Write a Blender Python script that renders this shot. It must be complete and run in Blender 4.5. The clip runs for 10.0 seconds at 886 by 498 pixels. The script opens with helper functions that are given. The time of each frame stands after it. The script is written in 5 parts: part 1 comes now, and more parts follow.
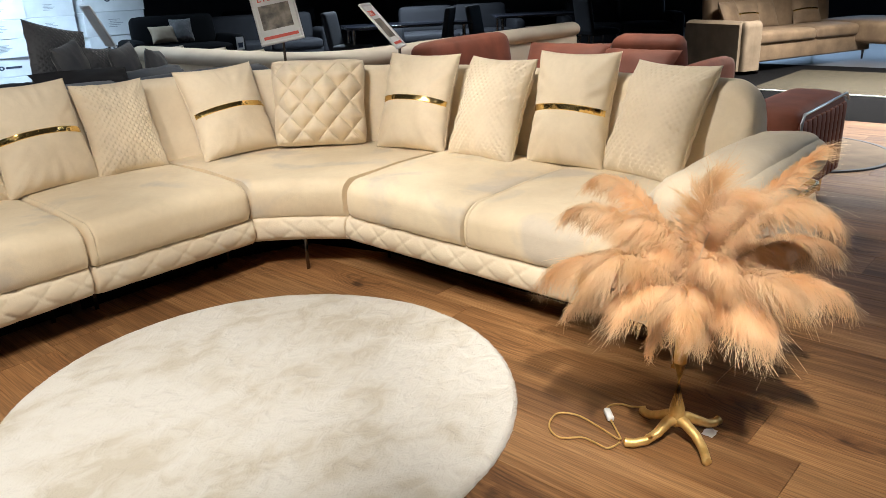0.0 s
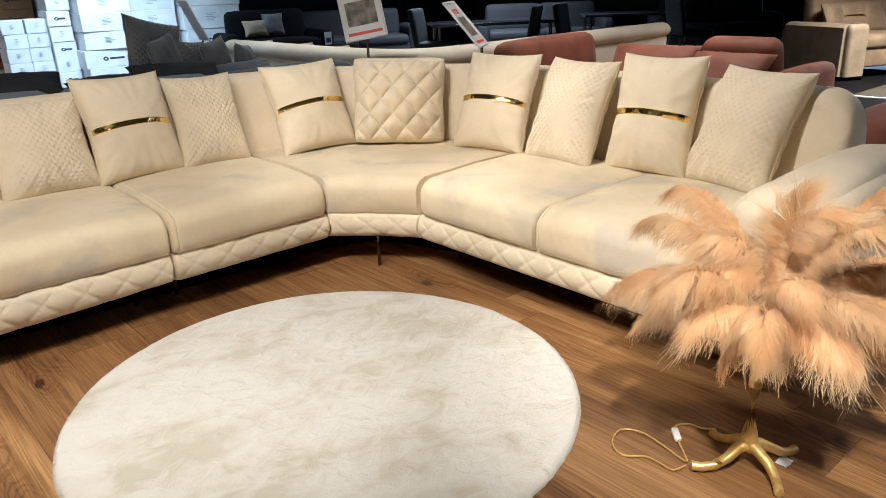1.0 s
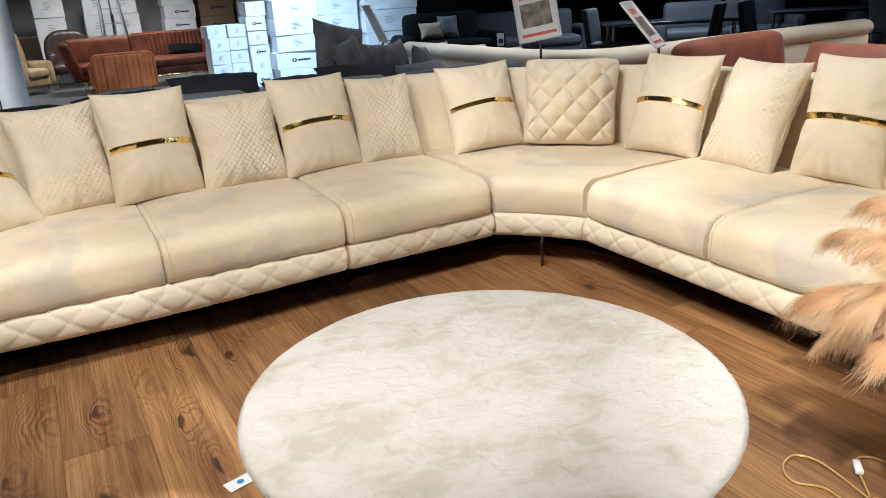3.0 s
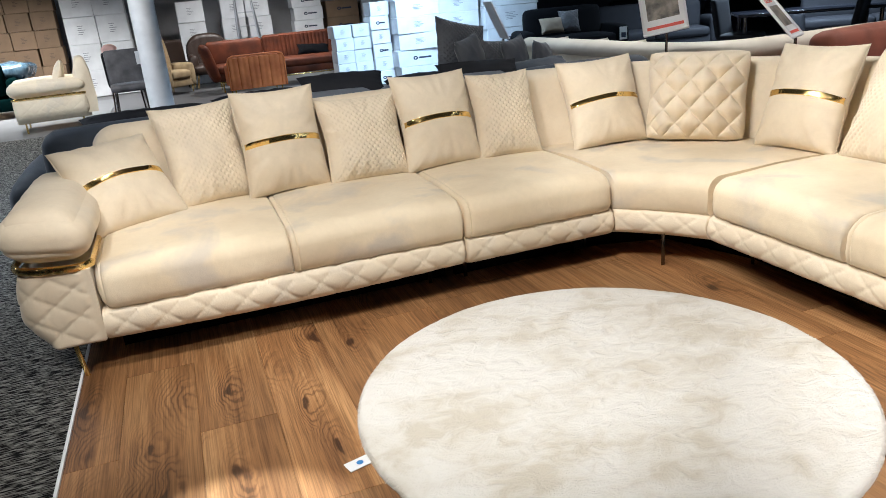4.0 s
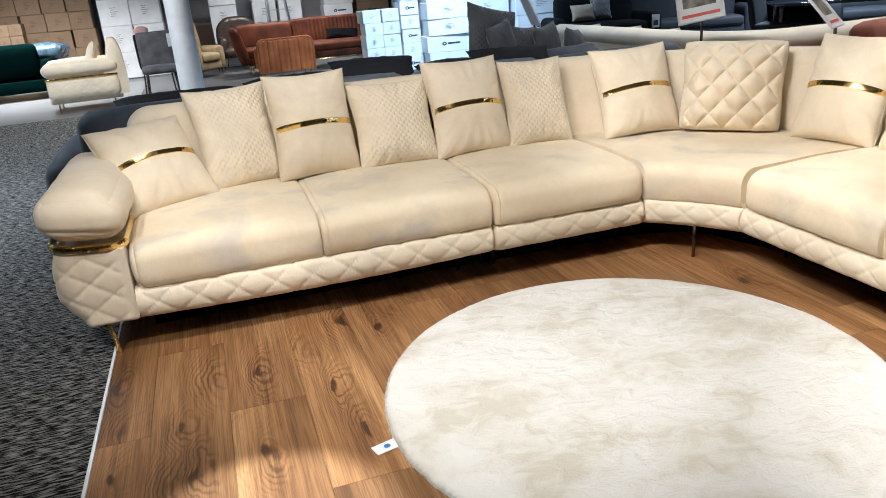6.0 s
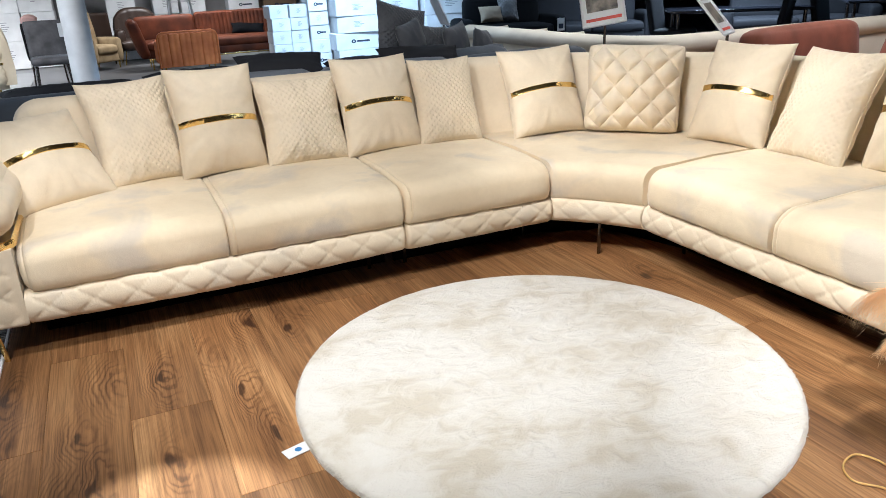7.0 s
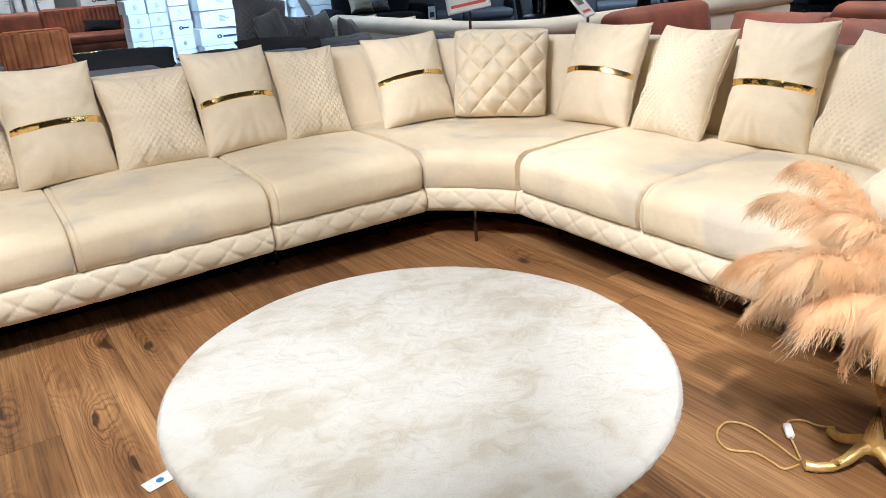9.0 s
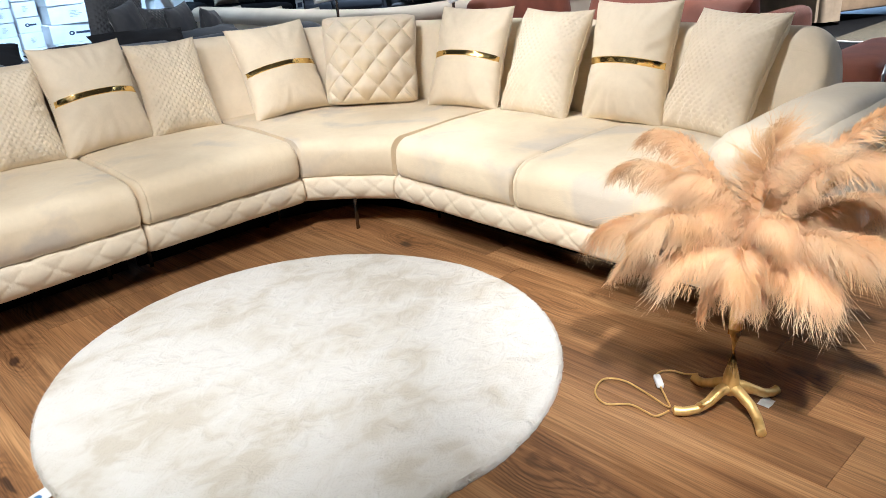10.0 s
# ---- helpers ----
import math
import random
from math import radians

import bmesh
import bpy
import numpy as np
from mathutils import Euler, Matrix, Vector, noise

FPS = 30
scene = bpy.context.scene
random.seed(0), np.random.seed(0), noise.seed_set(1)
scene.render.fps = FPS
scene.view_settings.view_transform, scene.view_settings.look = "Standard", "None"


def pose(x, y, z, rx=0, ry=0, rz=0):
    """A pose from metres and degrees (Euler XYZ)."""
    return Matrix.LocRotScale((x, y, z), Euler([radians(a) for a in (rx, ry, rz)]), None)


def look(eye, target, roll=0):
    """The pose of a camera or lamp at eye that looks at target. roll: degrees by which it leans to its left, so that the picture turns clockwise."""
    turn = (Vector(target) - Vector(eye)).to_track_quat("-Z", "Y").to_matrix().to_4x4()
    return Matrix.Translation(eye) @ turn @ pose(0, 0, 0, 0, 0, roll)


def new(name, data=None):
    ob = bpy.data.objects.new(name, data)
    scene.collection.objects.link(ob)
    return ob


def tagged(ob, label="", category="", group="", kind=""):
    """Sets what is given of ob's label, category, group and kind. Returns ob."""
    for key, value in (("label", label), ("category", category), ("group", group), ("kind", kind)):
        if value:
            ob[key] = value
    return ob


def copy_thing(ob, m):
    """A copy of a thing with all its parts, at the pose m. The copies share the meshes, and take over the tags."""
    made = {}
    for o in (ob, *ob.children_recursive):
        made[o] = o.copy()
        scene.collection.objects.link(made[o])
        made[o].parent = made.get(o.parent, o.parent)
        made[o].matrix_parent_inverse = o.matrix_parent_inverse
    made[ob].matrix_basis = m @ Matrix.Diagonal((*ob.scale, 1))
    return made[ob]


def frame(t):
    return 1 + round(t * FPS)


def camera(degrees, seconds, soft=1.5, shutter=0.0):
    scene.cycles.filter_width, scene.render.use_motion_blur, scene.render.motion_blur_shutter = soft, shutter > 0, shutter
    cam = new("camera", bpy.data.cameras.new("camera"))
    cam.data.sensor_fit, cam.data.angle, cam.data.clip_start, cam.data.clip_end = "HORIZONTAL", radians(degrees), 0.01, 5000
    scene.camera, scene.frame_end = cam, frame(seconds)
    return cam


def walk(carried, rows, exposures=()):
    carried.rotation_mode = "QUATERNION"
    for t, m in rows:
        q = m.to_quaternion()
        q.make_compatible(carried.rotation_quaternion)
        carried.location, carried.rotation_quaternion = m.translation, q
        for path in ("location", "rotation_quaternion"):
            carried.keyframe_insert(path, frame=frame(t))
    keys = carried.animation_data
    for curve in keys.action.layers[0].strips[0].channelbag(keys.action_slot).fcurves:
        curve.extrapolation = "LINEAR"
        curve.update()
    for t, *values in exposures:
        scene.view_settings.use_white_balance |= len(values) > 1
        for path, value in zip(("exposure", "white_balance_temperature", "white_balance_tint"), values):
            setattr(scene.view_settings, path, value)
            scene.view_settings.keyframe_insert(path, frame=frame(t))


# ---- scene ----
cam = camera(62.21, 10.0, soft=0.6)
PATH = [
    (0, (-2.1983, -3.0109, 1.3288), (-0.8157, -1.7396, 0.6417), -2.58),
    (0.5, (-2.1689, -3.0116, 1.3333), (-0.9218, -1.6048, 0.6509), -2.61),
    (1, (-2.1544, -3.0098, 1.3394), (-0.9227, -1.5917, 0.6524), -2.11),
    (1.5, (-2.1623, -3.0155, 1.3435), (-0.9522, -1.5771, 0.6603), -1.94),
    (2, (-2.1716, -3.0224, 1.3396), (-1.0178, -1.5356, 0.6626), -2.02),
    (2.5, (-2.1795, -3.0258, 1.3423), (-1.1490, -1.4488, 0.6706), -2.75),
    (3, (-2.1872, -3.0227, 1.3472), (-1.3067, -1.3549, 0.6816), -3.53),
    (4.5, (-2.2151, -3.0501, 1.3487), (-1.7264, -1.2235, 0.6968), -5.93),
    (5, (-2.2164, -3.0496, 1.3477), (-1.7817, -1.2111, 0.6910), -6.05),
    (6.5, (-2.2367, -3.0280, 1.3502), (-1.5984, -1.2644, 0.6558), -3.65),
    (7, (-2.2293, -3.0251, 1.3431), (-1.4749, -1.3090, 0.6462), -2.76),
    (7.5, (-2.2184, -3.0146, 1.3448), (-1.4098, -1.3270, 0.6389), -2.63),
    (8, (-2.2092, -3.0031, 1.3287), (-1.3542, -1.3395, 0.6208), -2.76),
    (8.5, (-2.1799, -2.9723, 1.3189), (-1.2942, -1.3276, 0.6044), -3.19),
    (9, (-2.1093, -2.9690, 1.3097), (-1.1057, -1.4015, 0.5778), -3.68),
    (9.5, (-2.1068, -2.9927, 1.3034), (-0.9915, -1.5127, 0.5514), -4.54),
    (10, (-2.1135, -3.0118, 1.2934), (-0.8799, -1.6410, 0.5193), -4.22),
]
# seconds, stops, kelvin, tint
EXPOSURES = [(0, 0.16, 6500, 10), (2.5, 0.24, 6150, 10), (4.5, 0.36, 6000, 10), (7.5, 0.41, 5850, 10), (10, 0.44, 5780, 10)]
walk(cam, [(t, look(eye, target, roll)) for t, eye, target, roll in PATH], EXPOSURES)


# ---- world and light ----
world = bpy.data.worlds.new("world")
scene.world = world
world.use_nodes = True
world.node_tree.nodes["Background"].inputs[0].default_value = (0.75, 0.85, 1.0, 1)
world.node_tree.nodes["Background"].inputs[1].default_value = 0.02


def lamp(name, kind, m, power, colour, size=0.2, size_y=None, cone=None, blend=0.6):
    data = bpy.data.lights.new(name, kind)
    data.energy, data.color = power, colour
    if kind == "AREA":
        data.size, data.spread = size, radians(cone or 180)
        if size_y:
            data.shape, data.size_y = "RECTANGLE", size_y
    elif kind == "SPOT":
        data.spot_size, data.spot_blend, data.shadow_soft_size = radians(cone or 70), blend, size
    else:
        data.shadow_soft_size = size
    ob = new(name, data)
    ob.matrix_world = m
    return ob


WARM, COOL = (1.0, 0.945, 0.87), (0.74, 0.87, 1.0)
CEIL = 3.4
# track spots over the display, unseen; added fill for arm front and armchair
for ex, ey, tx, ty, p, cone, soft in (
    (-2.6, -1.1, -0.6, 0.45, 197, 80, 0.6), (-1.3, -0.6, 0.92, -1.4, 305, 50, 1.0), (-1.9, -1.3, 0.60, 0.35, 225, 36, 0.7), (-3.3, -0.9, -2.2, 0.3, 30, 80, 0.6),
    (-1.5, -1.3, -1.4, 0.0, 100, 75, 0.6), (-2.0, -1.7, -1.5, -1.35, 185, 60, 0.9), (-3.3, -2.5, -2.85, -0.1, 210, 30, 0.6), (-2.1, -3.35, -0.26, -2.24, 610, 32, 1.0),
    (-2.3, -1.55, -2.29, -1.345, 900, 13.5, 0.2), (-4.2, 6.9, -4.0, 8.9, 90, 50, 0.6),
):
    lamp("spot_light", "SPOT", look((ex, ey, CEIL - 0.25), (tx, ty, 0.0 if cone < 20 else 0.3)), p, (0.84, 0.92, 1.0) if cone < 20 else WARM, 0.05, cone=cone, blend=soft)
# unseen ceiling lights and added fill over the store side and the far displays
for ex, ey, p, c in ((-5.2, 10.7, 195, (1.0, 0.96, 0.9)), (-0.5, 11.5, 85, (1.0, 0.95, 0.88)), (1.3, 7.4, 140, (0.56, 0.78, 1.0)), (3.0, 0.0, 32, WARM), (6.9, -1.3, 330, WARM), (-3.4, 6.6, 32, (1.0, 0.95, 0.88)), (6.5, 6.0, 260, (0.7, 0.85, 1.0)), (0.3, 3.9, 18, (0.6, 0.8, 1.0)), (2.2, 2.6, 32, WARM), (-5.0, 3.0, 105, (0.85, 0.92, 1.0))):
    lamp("ceiling_light", "AREA", look((ex, ey, CEIL - 0.1), (ex, ey + (0.8 if ey > 6 else 0.0), 0.0)), p, c, 1.2, 0.6, cone=110)
# cool daylight from the shop windows
lamp("window_light", "AREA", look((5.2, -4.6, 2.9), (2.6, -2.3, 0.0)), 18, COOL, 3.0, 2.0, cone=70)
lamp("window_light", "AREA", look((15.6, 0.6, 1.6), (3.0, -1.6, 0.4)), 75, (0.45, 0.68, 1.0), 6.0, 2.0)
lamp("window_light", "AREA", look((-8.5, 5.0, 2.2), (-4.0, 7.5, 0.3)), 38, COOL, 3.0, 2.0, cone=80)


# ---- materials ----
def nodes_of(mat):
    mat.use_nodes = True
    t = mat.node_tree
    return t, t.nodes, t.links, t.nodes["Principled BSDF"]


def stuff(name, colour, rough=0.6, metal=0.0, colour2=None, scale=8.0, detail=4.0, bump=0.0, bump_scale=120.0, sheen=0.0, stretch=(1, 1, 1), vary=0.0, coat=0.0, mix_lo=0.35, mix_hi=0.65, spec=0.5):
    mat = bpy.data.materials.new(name)
    t, n, l, p = nodes_of(mat)
    p.inputs["Roughness"].default_value = rough
    p.inputs["Metallic"].default_value = metal
    p.inputs["Sheen Weight"].default_value = sheen
    p.inputs["Sheen Roughness"].default_value = 0.35
    p.inputs["Coat Weight"].default_value = coat
    p.inputs["Specular IOR Level"].default_value = spec
    co = n.new("ShaderNodeTexCoord")
    mp = n.new("ShaderNodeMapping")
    mp.inputs["Scale"].default_value = stretch
    l.new(co.outputs["Object"], mp.inputs["Vector"])
    no = n.new("ShaderNodeTexNoise")
    no.inputs["Scale"].default_value, no.inputs["Detail"].default_value = scale, detail
    l.new(mp.outputs[0], no.inputs["Vector"])
    ra = n.new("ShaderNodeValToRGB")
    c2 = colour2 or tuple(c * 0.86 for c in colour)
    ra.color_ramp.elements[0].position, ra.color_ramp.elements[1].position = mix_lo, mix_hi
    ra.color_ramp.elements[0].color, ra.color_ramp.elements[1].color = (*c2, 1), (*colour, 1)
    l.new(no.outputs["Fac"], ra.inputs["Fac"])
    out = ra.outputs["Color"]
    if vary:
        oi = n.new("ShaderNodeObjectInfo")
        hs = n.new("ShaderNodeHueSaturation")
        mr = n.new("ShaderNodeMapRange")
        mr.inputs["To Min"].default_value, mr.inputs["To Max"].default_value = 1 - vary, 1 + vary
        l.new(oi.outputs["Random"], mr.inputs["Value"])
        l.new(mr.outputs[0], hs.inputs["Value"])
        l.new(out, hs.inputs["Color"])
        out = hs.outputs["Color"]
    l.new(out, p.inputs["Base Color"])
    if bump:
        nb = n.new("ShaderNodeTexNoise")
        nb.inputs["Scale"].default_value, nb.inputs["Detail"].default_value = bump_scale, 3
        l.new(mp.outputs[0], nb.inputs["Vector"])
        bu = n.new("ShaderNodeBump")
        bu.inputs["Strength"].default_value, bu.inputs["Distance"].default_value = bump, 0.01
        l.new(nb.outputs["Fac"], bu.inputs["Height"])
        l.new(bu.outputs[0], p.inputs["Normal"])
    return mat


def nap_material(name, light, dark, smudge, lo=0.56, hi=0.63, most=0.55):
    """Short velvet pile: soft tone shifts and brushed smudges where hands and seats went over it."""
    mat = bpy.data.materials.new(name)
    t, n, l, p = nodes_of(mat)
    p.inputs["Roughness"].default_value, p.inputs["Sheen Weight"].default_value, p.inputs["Sheen Roughness"].default_value = 0.72, 0.28, 0.38
    co, oi = n.new("ShaderNodeTexCoord"), n.new("ShaderNodeObjectInfo")
    off = n.new("ShaderNodeVectorMath")
    off.operation = "MULTIPLY_ADD"
    off.inputs[1].default_value = (19.0, 13.0, 7.0)
    l.new(oi.outputs["Random"], off.inputs[0])
    l.new(co.outputs["Object"], off.inputs[2])
    fac = []
    for sc, de, di in ((3.2, 4, 0.4), (3.0, 5, 0.5), (230, 2, 0.0), (14, 5, 0.6)):
        no = n.new("ShaderNodeTexNoise")
        no.inputs["Scale"].default_value, no.inputs["Detail"].default_value, no.inputs["Distortion"].default_value = sc, de, di
        l.new(off.outputs[0], no.inputs["Vector"])
        fac.append(no.outputs["Fac"])
    ra = n.new("ShaderNodeValToRGB")
    ra.color_ramp.elements[0].position, ra.color_ramp.elements[1].position = 0.35, 0.65
    ra.color_ramp.elements[0].color, ra.color_ramp.elements[1].color = (*dark, 1), (*light, 1)
    l.new(fac[0], ra.inputs["Fac"])
    mk = n.new("ShaderNodeMapRange")
    mk.inputs["From Min"].default_value, mk.inputs["From Max"].default_value, mk.inputs["To Max"].default_value = lo, hi, most
    l.new(fac[1], mk.inputs["Value"])
    mx = n.new("ShaderNodeMix")
    mx.data_type = "RGBA"
    mx.inputs[7].default_value = (*smudge, 1)
    l.new(mk.outputs[0], mx.inputs[0])
    l.new(ra.outputs[0], mx.inputs[6])
    brushed = n.new("ShaderNodeTexNoise")
    brushed.inputs["Scale"].default_value, brushed.inputs["Detail"].default_value, brushed.inputs["Distortion"].default_value = 34, 6, 0.8
    l.new(off.outputs[0], brushed.inputs["Vector"])
    shade = n.new("ShaderNodeMapRange")
    shade.inputs["From Min"].default_value, shade.inputs["From Max"].default_value, shade.inputs["To Min"].default_value = 0.32, 0.62, 0.965
    l.new(brushed.outputs["Fac"], shade.inputs["Value"])
    tint = n.new("ShaderNodeMix")
    tint.data_type, tint.blend_type = "RGBA", "MULTIPLY"
    tint.inputs[0].default_value = 1.0
    l.new(mx.outputs[2], tint.inputs[6])
    l.new(shade.outputs[0], tint.inputs[7])
    l.new(tint.outputs[2], p.inputs["Base Color"])
    last = None
    for o, st, di in ((fac[3], 0.13, 0.02), (fac[2], 0.16, 0.004)):
        bu = n.new("ShaderNodeBump")
        bu.inputs["Strength"].default_value, bu.inputs["Distance"].default_value = st, di
        l.new(o, bu.inputs["Height"])
        if last:
            l.new(last, bu.inputs["Normal"])
        last = bu.outputs[0]
    l.new(last, p.inputs["Normal"])
    return mat


VELVET = nap_material("cream_velvet", (0.80, 0.685, 0.508), (0.72, 0.60, 0.432), (0.65, 0.565, 0.445))
SEAT = nap_material("cream_seat_velvet", (0.82, 0.69, 0.49), (0.72, 0.585, 0.395), (0.575, 0.50, 0.40), 0.52, 0.65, 0.85)
PILLOW = nap_material("cream_pillow_velvet", (0.78, 0.665, 0.492), (0.70, 0.585, 0.422), (0.62, 0.525, 0.39), 0.55, 0.68, 0.6)
GOLD = stuff("polished_gold", (0.90, 0.66, 0.26), 0.17, 1.0, colour2=(0.82, 0.56, 0.20), scale=30, bump=0.5, bump_scale=35)
GOLD_PAINT = stuff("gold_leaf", (0.85, 0.58, 0.22), 0.42, 0.65, colour2=(0.62, 0.40, 0.13), scale=25, bump=0.3, bump_scale=60)
CHROME = stuff("dark_chrome", (0.16, 0.14, 0.13), 0.25, 1.0, scale=20)
def rug_material():
    mat = bpy.data.materials.new("cream_fur")
    t, n, l, p = nodes_of(mat)
    p.inputs["Roughness"].default_value = 0.95
    p.inputs["Sheen Weight"].default_value = 0.3
    co = n.new("ShaderNodeTexCoord")
    mp = n.new("ShaderNodeMapping")
    mp.inputs["Rotation"].default_value, mp.inputs["Scale"].default_value = (0, 0, radians(28)), (0.9, 1.25, 1)
    l.new(co.outputs["Object"], mp.inputs["Vector"])
    outs = []
    for sc, de, di in ((3.3, 8, 0.7), (12, 7, 0.8), (150, 3, 0.6)):
        no = n.new("ShaderNodeTexNoise")
        no.inputs["Scale"].default_value, no.inputs["Detail"].default_value, no.inputs["Distortion"].default_value = sc, de, di
        l.new(mp.outputs[0], no.inputs["Vector"])
        outs.append(no.outputs["Fac"])
    add = n.new("ShaderNodeMath")
    add.operation = "MULTIPLY_ADD"
    add.inputs[1].default_value = 0.42
    l.new(outs[1], add.inputs[0])
    l.new(outs[0], add.inputs[2])
    ra = n.new("ShaderNodeValToRGB")
    e = ra.color_ramp.elements
    e[0].position, e[0].color = 0.56, (0.605, 0.55, 0.445, 1)
    e[1].position, e[1].color = 0.80, (0.755, 0.725, 0.655, 1)
    e.new(0.67).color = (0.70, 0.66, 0.575, 1)
    l.new(add.outputs[0], ra.inputs["Fac"])
    l.new(ra.outputs[0], p.inputs["Base Color"])
    last = None
    for k, (o, st, di) in enumerate(((outs[1], 0.75, 0.024), (outs[2], 0.6, 0.006))):
        bu = n.new("ShaderNodeBump")
        bu.inputs["Strength"].default_value, bu.inputs["Distance"].default_value = st, di
        l.new(o, bu.inputs["Height"])
        if last:
            l.new(last, bu.inputs["Normal"])
        last = bu.outputs[0]
    l.new(last, p.inputs["Normal"])
    return mat


RUG = rug_material()
FEATHER = stuff("peach_feather", (0.94, 0.715, 0.455), 0.75, colour2=(0.85, 0.545, 0.275), scale=9, sheen=0.2, vary=0.10)
t, n, l, p = nodes_of(FEATHER)
thin = n.new("ShaderNodeBsdfTranslucent")
mix = n.new("ShaderNodeMixShader")
mix.inputs[0].default_value = 0.27
l.new(p.inputs["Base Color"].links[0].from_socket, thin.inputs["Color"])
l.new(p.outputs[0], mix.inputs[1])
l.new(thin.outputs[0], mix.inputs[2])
l.new(mix.outputs[0], n["Material Output"].inputs["Surface"])
QUILL = stuff("feather_quill", (0.86, 0.66, 0.44), 0.5, scale=20)
CARPET = stuff("charcoal_carpet", (0.44, 0.43, 0.385), 0.95, colour2=(0.008, 0.007, 0.009), scale=13, detail=14, bump=1.0, bump_scale=110, stretch=(1.6, 9, 1), mix_lo=0.445, mix_hi=0.635, spec=0.15)
CONCRETE = stuff("dark_floor", (0.10, 0.10, 0.105), 0.35, scale=2)
PALE = stuff("pale_tiles", (0.20, 0.205, 0.21), 0.35, scale=2)
NAVY = stuff("blue_grey_velvet", (0.045, 0.06, 0.085), 0.7, colour2=(0.03, 0.04, 0.055), scale=5, bump=0.1, sheen=0.3)
GREY = stuff("grey_velvet", (0.13, 0.145, 0.17), 0.7, scale=5, bump=0.1, sheen=0.3)
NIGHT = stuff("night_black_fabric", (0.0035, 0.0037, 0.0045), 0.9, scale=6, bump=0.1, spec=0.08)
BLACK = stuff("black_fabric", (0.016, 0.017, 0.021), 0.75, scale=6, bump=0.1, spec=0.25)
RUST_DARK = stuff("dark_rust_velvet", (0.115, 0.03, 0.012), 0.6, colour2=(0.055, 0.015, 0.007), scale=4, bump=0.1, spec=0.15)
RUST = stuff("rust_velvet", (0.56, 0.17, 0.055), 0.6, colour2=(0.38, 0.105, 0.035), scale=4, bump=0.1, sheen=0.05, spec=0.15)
PINK = stuff("terracotta_velvet", (0.24, 0.066, 0.033), 0.7, colour2=(0.16, 0.042, 0.02), scale=5, bump=0.1, sheen=0.12)
TAUPE_DARK = stuff("dark_taupe_velvet", (0.30, 0.23, 0.16), 0.7, colour2=(0.21, 0.16, 0.11), scale=5, bump=0.1, sheen=0.1)
TAUPE = stuff("taupe_velvet", (0.27, 0.19, 0.118), 0.7, colour2=(0.18, 0.122, 0.076), scale=5, bump=0.1, sheen=0.15)
GREEN = stuff("bottle_green_velvet", (0.0005, 0.006, 0.006), 1.0, scale=5, bump=0.1, spec=0.02)
BOXWHITE = stuff("white_carton", (0.75, 0.76, 0.77), 0.7, scale=4, vary=0.06, bump=0.05)
CARTON = stuff("brown_carton", (0.25, 0.165, 0.10), 0.8, scale=4, vary=0.12, bump=0.05)
WALL = stuff("grey_wall_paint", (0.5, 0.5, 0.51), 0.8, scale=3)
DARKWALL = stuff("dark_wall_paint", (0.02, 0.022, 0.028), 0.7, scale=3)
CEILING = stuff("ceiling_paint", (0.08, 0.08, 0.085), 0.9, scale=3)
WHITE = stuff("white_paint", (0.8, 0.8, 0.8), 0.5, scale=6)
PAPER = stuff("printed_paper", (0.85, 0.85, 0.84), 0.4, scale=6)
RED_PRINT = stuff("red_print", (0.75, 0.09, 0.05), 0.5, scale=6)
BROWN_PRINT = stuff("brown_print", (0.13, 0.09, 0.06), 0.6, scale=6)
GREY_PRINT = stuff("grey_print", (0.33, 0.34, 0.36), 0.5, scale=6)
DARK_PRINT = stuff("dark_print", (0.03, 0.04, 0.07), 0.5, scale=6)
ALU = stuff("aluminium", (0.6, 0.62, 0.65), 0.35, 1.0, scale=10)


KNOTS = ((-2.249, -0.401), (-2.265, -0.951), (-1.981, -0.635), (-1.944, -0.961), (-1.731, -0.199), (-2.524, -0.657), (-2.48, -0.972), (-2.756, -0.306), (-2.713, -0.882))


